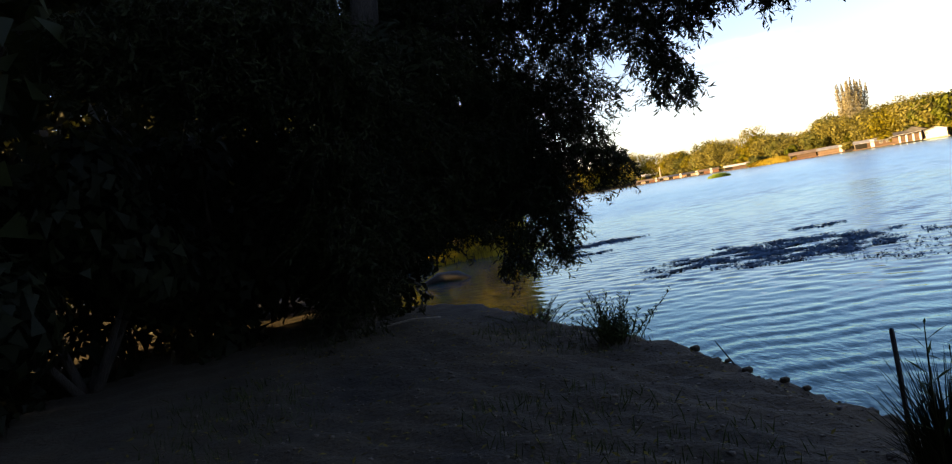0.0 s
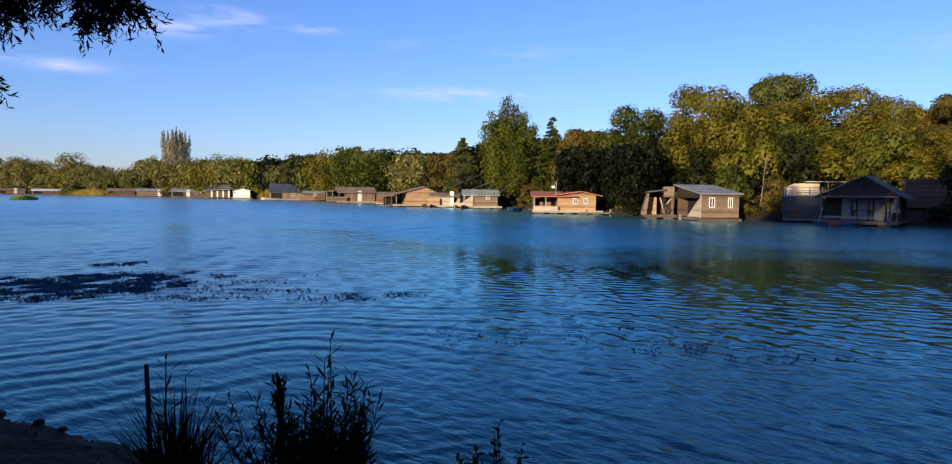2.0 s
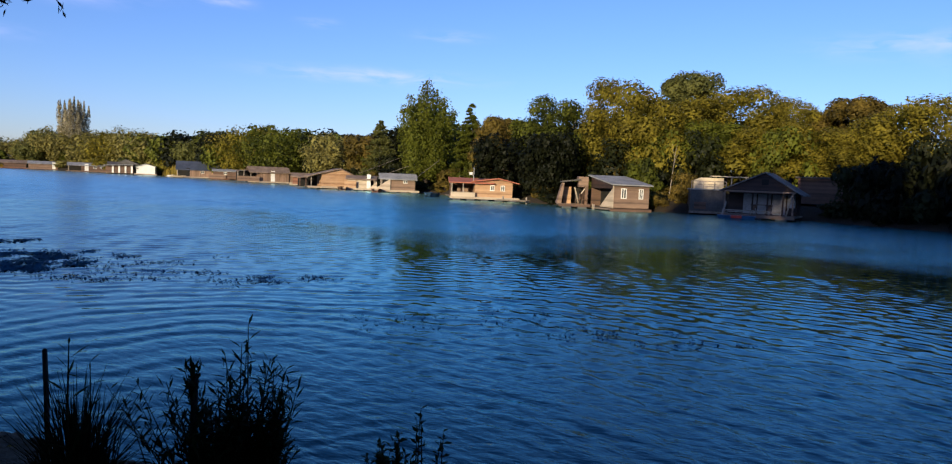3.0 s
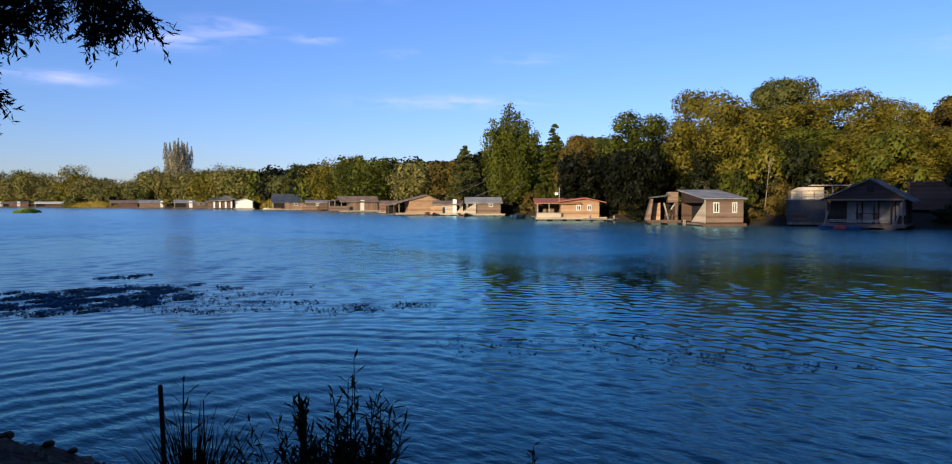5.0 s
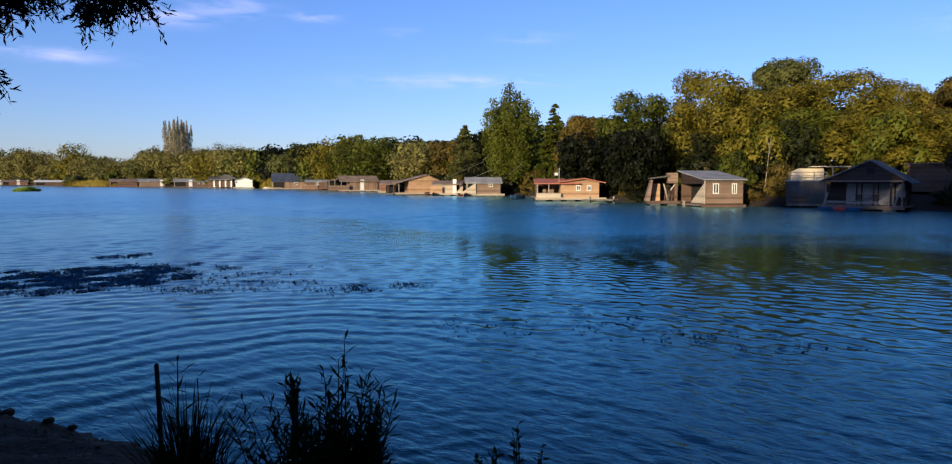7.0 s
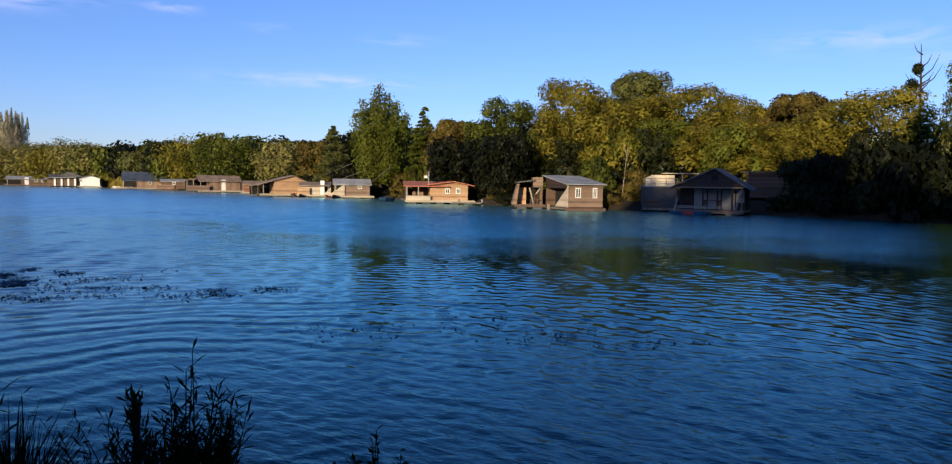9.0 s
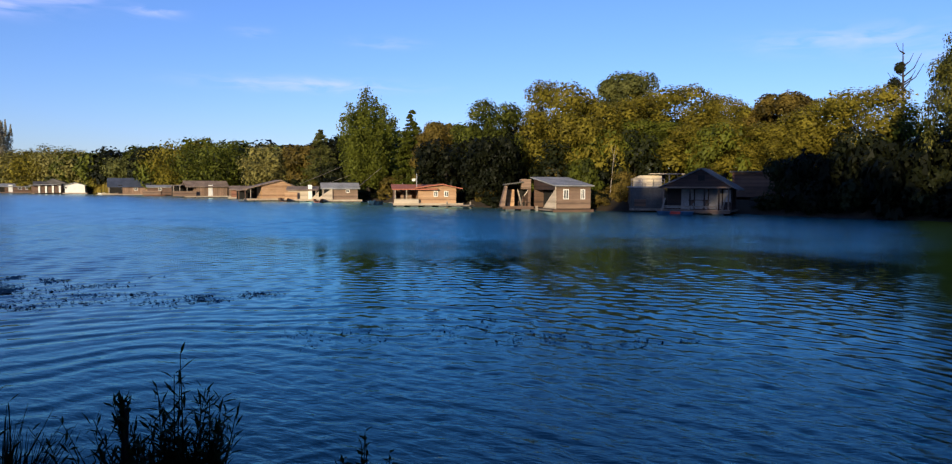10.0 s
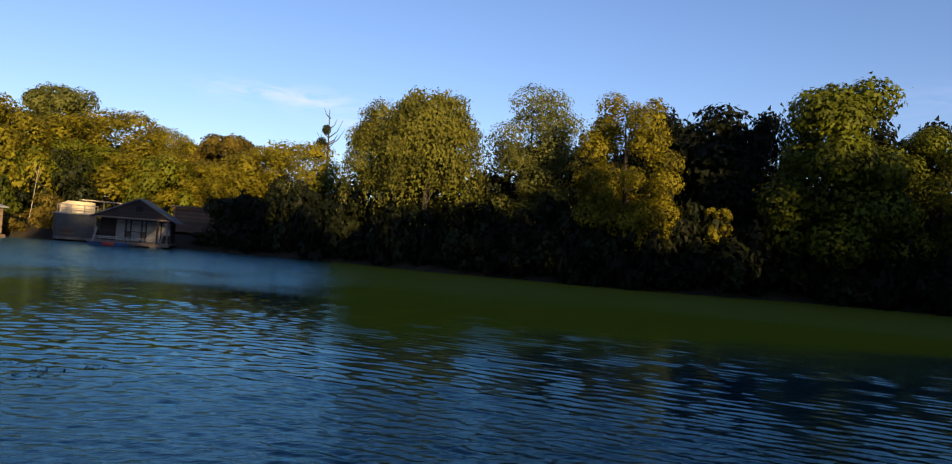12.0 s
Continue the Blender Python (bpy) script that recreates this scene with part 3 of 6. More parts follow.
def crown_willow(rng, h, r, leaves, size):
    pos, nrm, length, _, c = crown_round(rng, h, r, leaves * 2 // 3, size, 0.38, 40)
    k = leaves - len(pos)
    strands = max(60, k // 22)
    a, q = rng.uniform(0, 6.283, strands), np.sqrt(rng.uniform(0.1, 1, strands))
    top = np.stack([r * q * np.cos(a) * 1.02, r * q * np.sin(a) * 1.02, h * (0.97 - 0.42 * q**2)], -1)
    drop = h * rng.uniform(0.08, 0.5, strands) ** 1.3 * (0.3 + 0.8 * q)
    s = rng.integers(0, strands, k)
    u = rng.random(k)
    p2 = top[s] + np.stack([0.25 * np.cos(a[s]) * u, 0.25 * np.sin(a[s]) * u, -u * drop[s]], -1) + rng.normal(size=(k, 3)) * 0.16
    along = np.concatenate([rng.normal(size=pos.shape), rng.normal(size=p2.shape) * 0.35 + (0, 0, -1)])
    return (np.concatenate([pos, p2]), np.concatenate([nrm, np.stack([np.cos(a[s]), np.sin(a[s]), 0 * u], -1) + 0.5 * rng.normal(size=p2.shape)]),
            np.concatenate([length, size * rng.uniform(0.8, 1.5, k)]), along, c)


def crown_poplar(rng, h, r, leaves, size):
    """Steep plumes side by side."""
    plumes = 26
    a, q = np.arange(plumes) * 2.4, np.sqrt((np.arange(plumes) + 0.3) / plumes) * 0.72
    tops = h * (1 - 0.62 * q * rng.uniform(0.55, 1.4, plumes))
    s = rng.integers(0, plumes, leaves)
    u = rng.random(leaves) ** 0.85
    wide = r * 0.21 * np.sin(np.pi * np.clip(u * 0.93 + 0.05, 0, 1)) ** 0.7
    lean = 0.55 + 0.45 * u
    d = unit(rng.normal(size=(leaves, 3)))
    foot = 0.10 * h
    pos = np.stack([r * q[s] * np.cos(a[s]) * lean, r * q[s] * np.sin(a[s]) * lean, foot + (tops[s] - foot) * u], -1) + d * wide[:, None] + rng.normal(size=(leaves, 3)) * 0.05 * r
    return pos, d + 0.5 * rng.normal(size=d.shape), size * rng.uniform(0.6, 1.3, leaves), rng.normal(size=d.shape) * 0.5 + (0, 0, 1), np.zeros((0, 3))


def crown_fan(rng, h, r, leaves, size):
    """Slim upright plumes close together, parting at their tips."""
    plumes = 26
    a, q = np.arange(plumes) * 2.4, np.sqrt((np.arange(plumes) + 0.5) / plumes)
    tops = h * (1 - 0.2 * q * rng.uniform(0.3, 1.5, plumes))
    s = rng.integers(0, plumes, leaves)
    u = rng.random(leaves) ** 0.8
    d = unit(rng.normal(size=(leaves, 3)))
    wide = r * 0.19 * np.sin(np.pi * np.clip(u, 0.02, 0.98)) ** 0.9
    lean = 0.55 + 0.75 * u - 0.35 * u * u
    pos = np.stack([r * q[s] * np.cos(a[s]) * lean, r * q[s] * np.sin(a[s]) * lean, 0.12 * h + (tops[s] - 0.12 * h) * u], -1) + d * wide[:, None]
    return pos, d + 0.4 * rng.normal(size=d.shape), size * rng.uniform(0.6, 1.3, leaves), rng.normal(size=d.shape) * 0.5 + (0, 0, 1), np.zeros((0, 3))


def crown_conifer(rng, h, r, leaves, size):
    """Whorls of drooping boughs, shorter towards the top."""
    boughs = 130
    z = h * (0.12 + 0.86 * np.sort(rng.random(boughs)))
    a = rng.uniform(0, 6.283, boughs)
    reach = r * (1.02 - z / h) ** 0.95 * rng.uniform(0.7, 1.15, boughs) + 0.1
    s = rng.integers(0, boughs, leaves)
    u = np.sqrt(rng.random(leaves))
    spread = 0.15 * reach[s] * (1 - 0.7 * u) + 0.05
    pos = np.stack([np.cos(a[s]) * reach[s] * u, np.sin(a[s]) * reach[s] * u, z[s] - 0.16 * reach[s] * u * u], -1) + rng.normal(size=(leaves, 3)) * spread[:, None] * (1, 1, 0.45)
    return pos, rng.normal(size=(leaves, 3)) * 0.6 + (0, 0, 1), size * rng.uniform(0.7, 1.4, leaves), np.stack([np.cos(a[s]), np.sin(a[s]), 0.2 + 0 * u], -1), np.zeros((0, 3))


def crown_standard(rng, h, r, leaves, size):
    return crown_round(rng, h, r, leaves, size, 0.45, 24)


def crown_clumped(rng, h, r, leaves, size):
    return crown_round(rng, h, r, leaves, size, 0.04, 42, 0.15)


CROWNS = {"clumped": crown_clumped, "standard": crown_standard, "round": crown_round, "willow": crown_willow, "poplar": crown_poplar, "fan": crown_fan, "conifer": crown_conifer}
TINTS = {"green": M_LEAF_GREEN, "yellow": M_LEAF_YELLOW, "dark": M_LEAF_DARK, "yew": M_LEAF_SHADE, "silver": M_LEAF_SILVER, "pale": M_LEAF_PALE, "gold": M_LEAF_HAZY_GOLD, "amber": M_LEAF_AMBER_LIT, "grey": M_LEAF_GREY, "tan": M_LEAF_TAN}
TINT_WORDS = {"green": "green", "yellow": "yellowing green", "dark": "dark green", "yew": "shade-dark green", "silver": "silvery grey-green", "pale": "pale yellow-green", "gold": "hazy golden yellow", "amber": "sunlit amber", "grey": "grey-tan", "tan": "tan and olive"}
FORM_WORDS = {"clumped": "broad leafy tree", "standard": "young clear-stemmed tree", "round": "broad leafy tree", "willow": "drooping willow tree", "poplar": "tall narrow poplar tree", "fan": "tall plumed poplar tree", "conifer": "conical evergreen tree"}
PROTOS = {}


def trunk_stems(rng, h, r, lobes, form):
    lean = rng.normal(size=2) * 0.03 * h
    top = 0.75 * h if form in ("round", "clumped") else 0.9 * h
    thick = 0.015 * h + 0.05
    pts = [(lean[0] * u * u, lean[1] * u * u, top * u - 0.15) for u in np.linspace(0, 1, 6)]
    stems = [(pts, [thick * (1.25 if i == 0 else 1) * (1 - 0.85 * i / 5) for i in range(6)])]
    for c in lobes[:9]:
        u = rng.uniform(0.3, 0.75)
        s = Vector((lean[0] * u * u, lean[1] * u * u, top * u))
        e = Vector(c)
        mid = s.lerp(e, 0.5) + Vector((0, 0, 0.06 * h))
        stems.append(([s, mid, e], [thick * 0.24, thick * 0.16, thick * 0.05]))
    return stems


def tree(x, y, h, r, form, tint, leaves, size, where, variant=0, sink=0.1):
    key = (form, tint, leaves, variant)
    turn = (x * 37.1 + y * 17.3) % 360
    r *= 1.15
    z = max(on_ground(x, y), -0.3) - sink
    h = (h - z) * 1.07
    if key not in PROTOS:
        rng = np.random.default_rng(len(PROTOS) * 7 + 3)
        ob = thing("tree", "", "tree")
        pos, nrm, length, along, lobes = CROWNS[form](rng, h, r, leaves, size)
        crown = hang("crown", far_leaf_mesh("crown", pos, nrm, length, length * (0.45 if form == "willow" else 0.62), TINTS[tint], rng, along), ob)
        hang("trunk", tubes("trunk", trunk_stems(rng, h, r, lobes, form), M_BARK, 6), ob)
        PROTOS[key] = (ob, h, r)
        ob.matrix_basis = pose(x, y, z, 0, 0, turn)
        made = ob
    else:
        ob, h0, r0 = PROTOS[key]
        made = copy_thing(ob, pose(x, y, z, 0, 0, turn) @ Matrix.Diagonal((r / r0, r / r0, h / h0, 1)))
    size_word = "large " if h > 11 else "small " if h < 5 else ""
    return tagged(made, f"{size_word}{TINT_WORDS[tint]} {FORM_WORDS[form]} {where}", "tree", "trees round the lake")


BANK = "on the far wooded bank"
# behind the cabins: x, y, top, radius, form, tint
for row in [
    (74.6, 46.9, 9.5, 2.9, "round", "tan"),
    (72.6, 38.4, 11.6, 4.2, "round", "green"), (67.3, 41.0, 6.8, 3.6, "round", "yew"), (68.8, 27.7, 12.4, 4.6, "round", "yellow"),
    (80.3, 25.0, 14.6, 3.7, "round", "silver"), (77.6, 20.2, 12.8, 5.8, "round", "yellow"), (71.5, 21.0, 8.8, 4.2, "round", "green"), (69.5, 14.0, 8.2, 4.0, "round", "yellow"), (68.0, 7.0, 7.6, 3.6, "round", "yellow"), (75.0, 12.9, 11.1, 2.9, "round", "yellow"),
    (73.7, 8.0, 10.6, 3.2, "round", "tan"), (66.1, 1.8, 10.1, 4.6, "round", "yellow"), (78.0, 33.0, 10.5, 4.0, "round", "yew"),
    (85.0, 44.0, 9.8, 4.5, "round", "yew"), (63.5, 33.5, 7.0, 2.8, "round", "yew"),
]:
    form = "round" if row[5] == "yew" else "clumped"
    tree(*row[:4], form, row[5], 6000 if row[5] == "yew" else 27000, 0.4 if row[5] == "yew" else 0.26, BANK, variant=0)
tree(79.4, 61.0, 15.0, 4.8, "poplar", "green", 26000, 0.3, BANK)
tree(76.3, 51.7, 11.2, 3.0, "conifer", "green", 26000, 0.17, BANK)
# the wooded bank nearer by
for row in [
    (51.3, -5.6, 11.2, 2.7, "willow", "pale"), (47.9, -8.0, 12.2, 3.3, "willow", "pale"), (51.1, -16.4, 13.9, 3.7, "round", "silver"),
    (40.4, -19.3, 12.4, 2.8, "round", "yellow"), (48.0, -29.3, 12.4, 5.2, "round", "yew"), 
    (34.4, -36.8, 11.5, 2.9, "round", "green"), (52.0, -24.0, 11.5, 3.8, "round", "yew"), (30.0, -43.0, 13.0, 4.0, "round", "green"),
    (20.0, -54.0, 13.0, 5.0, "round", "green"), (6.0, -50.0, 13.0, 5.0, "round", "dark"), (58.5, -7.6, 8.6, 2.6, "round", "yew"),
]:
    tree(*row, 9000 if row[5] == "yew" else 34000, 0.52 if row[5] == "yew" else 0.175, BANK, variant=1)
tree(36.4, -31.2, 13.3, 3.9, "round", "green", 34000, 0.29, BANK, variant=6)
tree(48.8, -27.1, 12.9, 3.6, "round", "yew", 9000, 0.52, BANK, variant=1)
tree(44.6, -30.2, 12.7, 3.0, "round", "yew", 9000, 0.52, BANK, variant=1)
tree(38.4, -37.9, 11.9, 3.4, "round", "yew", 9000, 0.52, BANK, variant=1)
# small tree added to give a sunlit patch of foliage
tree(39.0, -24.8, 5.2, 0.85, "standard", "yellow", 2600, 0.2, "standing in for a sunlit patch of foliage at the bank")
# along the bay towards the distance
for row in [
    (84.6, 88.1, 8.5, 4.9, "round", "gold"), (89.6, 107.8, 9.2, 7.0, "round", "green"),
    (98.3, 126.2, 10.7, 7.4, "round", "yellow"), (102.0, 141.9, 10.7, 4.6, "round", "dark"), (110.5, 174.7, 10.6, 8.7, "round", "gold"),
    (114.8, 201.1, 12.2, 8.8, "round", "yellow"), (113.0, 216.0, 10.7, 8.1, "round", "gold"), (86.0, 82.6, 8.6, 3.4, "round", "tan"),
    (91.0, 97.0, 7.5, 4.0, "round", "dark"), (104.0, 154.0, 8.5, 4.5, "round", "silver"),
    (105.0, 236.0, 8.0, 5.0, "round", "silver"), (86.0, 68.0, 8.5, 5.0, "round", "yew"), (92.0, 80.0, 9.0, 5.0, "round", "yew"),
]:
    tree(row[0] + 4, *row[1:], 6500, 0.46, BANK, variant=2)
tree(86.6, 75.8, 10.3, 3.8, "conifer", "silver", 14000, 0.24, BANK)
for row in [(90.0, 386.0, 13.5, 8.0), (96.0, 366.0, 12.0, 7.0)]:
    tree(*row, "round", "yellow", 5200, 0.62, "on the distant shore", variant=3)
tree(117.5, 228.6, 21.8, 4.3, "fan", "grey", 18000, 0.42, "on the distant shore")
rng = np.random.default_rng(11)
for i in range(34):
    u = i / 33
    y = 190 + 200 * u
    x = 113 - 22 * u**1.4 + rng.uniform(0, 14)
    tree(x, y, rng.uniform(7.5, 14), rng.uniform(5, 9), "round", ("gold", "yellow", "gold", "silver", "gold")[i % 5], 5200, 0.62, "on the distant shore", variant=3 + i % 2)
for i in range(16):
    tree(82 - i * 4.8 + rng.uniform(-2, 2), 384 + rng.uniform(0, 12), rng.uniform(11, 16), rng.uniform(7, 10), "round", ("yellow", "gold")[i % 2], 5200, 0.62, "on the distant shore", variant=3 + i % 2)
# second row that closes the gaps
for i in range(26):
    u = i / 25
    x, y = 86 + 26 * u**1.2 + rng.uniform(0, 6), 10 + 170 * u
    tree(x, y, rng.uniform(8.5, 11.0), rng.uniform(4.5, 6.5), "round", ("yew", "green")[i % 2], 2800, 0.75, BANK, variant=2)
for i in range(2, 10):
    tree(62 - i * 2.2, 0 - i * 4.8, rng.uniform(7.5, 10.5), rng.uniform(3, 4.5), "round", ("yew", "dark")[i % 2], 5000, 0.4, BANK, variant=0)
# across the inlet
for row in [(-9, 78, 13, 4, "round", "gold"), (-4, 80, 14, 4, "round", "gold"), (-14, 68, 10, 5, "round", "gold"), (-3.5, 88, 12, 3.5, "round", "gold"), (-18, 54, 11, 5, "round", "green")]:
    tree(*row, 4500, 0.62, "across the inlet", variant=2)
for row in [(-14.5, 47, 13, 4), (-13.0, 58, 15, 4.5), (-9.0, 69, 14, 4.5), (-1.0, 92, 16, 5), (-6.0, 74, 14, 4)]:
    tree(*row, "round", "gold", 4500, 0.62, "across the inlet", variant=2)
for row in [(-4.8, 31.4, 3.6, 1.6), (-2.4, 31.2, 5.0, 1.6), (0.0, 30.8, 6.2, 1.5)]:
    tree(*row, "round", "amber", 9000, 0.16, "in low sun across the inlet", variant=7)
# unseen tree row added on the near bank behind the walk, to shade it
for i in range(15):
    y = -60 + i * 4.6
    tree(-9.5 - 2.5 * math.sin(i * 2.3) , y, (16.4 if y > 3 else 12.6 if i in (6, 7) else 17.8 if y > -9 else 15.4) + (0 if y > 3 else 1.3 * math.sin(i * 1.7)), 4.0 if y > 3 else 4.8, "round", ("green", "dark")[i % 2], 4500, 0.62, "on the near bank", variant=2)
# second unseen row, added to stop sun streaks between the first
for i in range(15):
    tree(-15.5 + 1.5 * math.sin(i * 1.9), -62.3 + i * 4.6, 10.5 + 1.0 * math.sin(i * 2.9), 4.6, "round", ("dark", "green")[i % 2], 2600, 0.85, "on the near bank", variant=8)
# dark leaf colour here deepens the shade these trees stand in
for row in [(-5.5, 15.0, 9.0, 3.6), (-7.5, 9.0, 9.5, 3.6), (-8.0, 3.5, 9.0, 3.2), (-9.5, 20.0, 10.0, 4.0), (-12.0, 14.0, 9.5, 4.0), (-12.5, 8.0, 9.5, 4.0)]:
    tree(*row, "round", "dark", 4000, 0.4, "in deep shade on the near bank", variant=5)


# ---- undergrowth ----
BUSHES = {}


KEEP_CLEAR = [(57.2, 16.0, 3.6), (55.0, 11.3, 4.2), (53.6, 23.5, 3.6), (54.4, 26.2, 2.6)]


def bush(x, y, h, r, tint, where, leaves=2000, size=0.25, sink=0.15):
    if any(math.hypot(x - cx, y - cy) < cr for cx, cy, cr in KEEP_CLEAR):
        return None
    big = r > 2.45
    wide, tall = (3.6, 5.0) if big else (1.5, 2.0)
    key = (tint, leaves, big)
    z = max(on_ground(x, y), -0.1) - sink
    if key not in BUSHES:
        rng = np.random.default_rng(len(BUSHES) + 90)
        ob = thing("bush", "", "bush")
        pos, nrm, length, along, lobes = crown_round(rng, tall, wide, leaves * 3 if big else leaves, size * (1.25 if big else 1), -0.15, 22)
        pos[:, 2] = np.abs(pos[:, 2])
        hang("foliage", far_leaf_mesh("foliage", pos, nrm, length, length * 0.6, TINTS[tint], rng), ob)
        hang("branchwork", tubes("branchwork", [([(0, 0, 0), tuple(c * 0.5), tuple(c)], [0.05, 0.035, 0.01]) for c in lobes[:8]], M_BARK, 5), ob)
        BUSHES[key] = ob
        ob.matrix_basis = pose(x, y, z, 0, 0, (x * 91) % 360) @ Matrix.Diagonal((r / wide, r / wide, h / tall, 1))
        made = ob
    else:
        made = copy_thing(BUSHES[key], Matrix.Identity(4))
        made.matrix_basis = pose(x, y, z, 0, 0, (x * 91) % 360) @ Matrix.Diagonal((r / wide, r / wide, h / tall, 1))
    return tagged(made, f"{TINT_WORDS[tint]} bush {where}", "bush", "bushes on the banks")


def shore_point(u, off):
    """A point along the wooded shore, off metres inland."""
    k = min(int(u), len(SHORE) - 2)
    s, t = SHORE[k], SHORE[k + 1]
    d = t - s
    nrm = np.array([-d[1], d[0]]) / np.linalg.norm(d)
    p = s + (u - k) * d
    for sign in (1, -1):
        q = p + sign * nrm * off
        if shore_distance(q[0], q[1]) > 0:
            return q
    return p


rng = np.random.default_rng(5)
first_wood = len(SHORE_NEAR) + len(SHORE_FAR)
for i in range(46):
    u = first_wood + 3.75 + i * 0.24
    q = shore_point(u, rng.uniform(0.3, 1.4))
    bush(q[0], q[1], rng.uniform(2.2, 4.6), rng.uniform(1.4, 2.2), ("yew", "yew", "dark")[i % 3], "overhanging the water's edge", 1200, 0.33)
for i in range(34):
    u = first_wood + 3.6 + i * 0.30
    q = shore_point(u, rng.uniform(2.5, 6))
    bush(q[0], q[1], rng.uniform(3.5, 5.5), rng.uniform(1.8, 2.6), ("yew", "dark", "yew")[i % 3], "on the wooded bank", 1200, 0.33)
for i in range(26):
    u = len(SHORE_NEAR) + 13 + i * 0.37
    q = shore_point(u, rng.uniform(1.5, 7))
    bush(q[0], q[1], rng.uniform(1.5, 4.0), rng.uniform(1.5, 2.6), (("green", "dark", "green", "tan") if 4 < math.degrees(math.atan2(q[1], q[0])) < 30 else ("yew", "green", "dark", "tan"))[i % 4], "on the bank behind the cabins", 1700, 0.27)
for i in range(30):
    u = len(SHORE_NEAR) + 5 + i * 0.28
    q = shore_point(u, rng.uniform(1.0, 6))
    bush(q[0], q[1], rng.uniform(2.0, 4.5), rng.uniform(2.5, 4.5), ("gold", "green", "yellow", "silver")[i % 4], "on the distant shore", 700, 0.65)
for i in range(40):
    u = len(SHORE_NEAR) + 9 + i * 0.5
    q = shore_point(u, rng.uniform(8, 14))
    bush(q[0], q[1], rng.uniform(4.0, 6.5), rng.uniform(3.0, 4.5), (("green", "dark", "yellow") if 4 < math.degrees(math.atan2(q[1], q[0])) < 31 else ("green", "dark", "yew"))[i % 3], "thick on the bank behind the cabins", 1000, 0.29)
for x, y, h, r, tint in ((57.6, 20.2, 1.5, 1.3, "tan"), (59.0, 21.5, 2.4, 1.5, "green"), (59.5, 18.9, 2.6, 1.4, "tan"), (61.5, 22.5, 3.2, 1.8, "dark")):
    bush(x, y, h, r, tint, "on the bank beside the grey cabin", 3200, 0.15)
for i in range(34):
    u = len(SHORE_NEAR) + 15.5 + i * 0.235
    q = shore_point(u, rng.uniform(0.2, 1.6))
    bush(q[0], q[1], rng.uniform(0.8, 1.7), rng.uniform(1.0, 1.7), ("dark", "yew", "tan")[i % 3], "low at the water's edge between the cabins", 1500, 0.28)
bush(56.6, 5.6, 3.6, 2.0, "dark", "beside the boathouse")


# reed bed on the distant shore and the islet of reeds
def reeds(name, label, boxes_xy, count, h, seed, mat, width=0.08):
    rng = np.random.default_rng(seed)
    x0, x1, y0, y1 = boxes_xy
    a, q = rng.uniform(0, 6.283, count), np.sqrt(rng.random(count))
    x, y = (x0 + x1) / 2 + (x1 - x0) / 2 * q * np.cos(a), (y0 + y1) / 2 + (y1 - y0) / 2 * q * np.sin(a)
    hh = h * rng.uniform(0.6, 1.1, count) * (1 - 0.5 * q**3)
    c = np.stack([x, y, hh / 2 - 0.05], -1)
    nrm = np.stack([np.cos(a), np.sin(a), 0.2 + 0 * a], -1)
    me = leaf_mesh(name, c, nrm, hh, width, mat, rng, rng.normal(size=(count, 3)) * 0.12 + (0, 0, 1))
    return tagged(hang(name, me), label, "reeds", kind="stuff")


reeds("reed_bed", "sunlit yellow-green reed bed along the distant shore", (92, 106, 228, 266), 3200, 2.4, 3, M_REEDBED, 0.5)
reeds("reed_bed", "sunlit yellow-green scrub between two cabins", (100, 110, 148, 158), 900, 3.2, 4, M_REEDBED, 0.4)
reeds("reed_islet", "small bright green islet of reeds standing in the lake", (43.3, 47.9, 141.5, 144.5), 700, 1.0, 6, M_ISLET, 0.15)

# dead tree with dark balls of mistletoe
snag = thing("dead_tree", "bare dead tree carrying dark mistletoe balls above the woods", "tree", pose(66.4, -1.75, on_ground(66.4, -1.75) - 0.1) @ Matrix.Diagonal((1.0, 1.0, 1.14, 1)))
rng = np.random.default_rng(8)
stems = [([(0, 0, 0), (0.1, 0, 4), (0, 0.1, 7.5), (0.15, 0.2, 10.0)], [0.18, 0.13, 0.075, 0.02])]
for i in range(16):
    z = rng.uniform(5.2, 9.3)
    a = rng.uniform(0, 6.283)
    s = rng.uniform(0.5, 1.5)
    stems.append(([(0.05, 0.08, z), (0.05 + s * 0.6 * math.cos(a), 0.08 + s * 0.6 * math.sin(a), z + 0.35 * s), (0.05 + s * math.cos(a), 0.08 + s * math.sin(a), z + 1.0 * s)], [0.06, 0.035, 0.012]))
hang("trunk", tubes("trunk", stems, M_BARK, 6), snag)
for c, r in (((-0.05, 0.72, 7.2), 0.5), ((0.1, 0.35, 8.3), 0.42), ((0.05, 0.85, 6.2), 0.42)):
    d = unit(rng.normal(size=(700, 3)))
    hang("mistletoe", leaf_mesh("mistletoe", np.array(c) + d * r * rng.uniform(0.4, 1, (700, 1)), d + rng.normal(size=d.shape) * 0.5, 0.2, 0.07, M_LEAF_DARK, rng), snag, "dark ball of mistletoe")
# slender pale stem beside the grey cabin
slim = thing("young_tree", "slender pale-barked young tree with thin bare twigs", "tree", pose(59.8, 20.0, on_ground(59.5, 19.6) - 0.1))
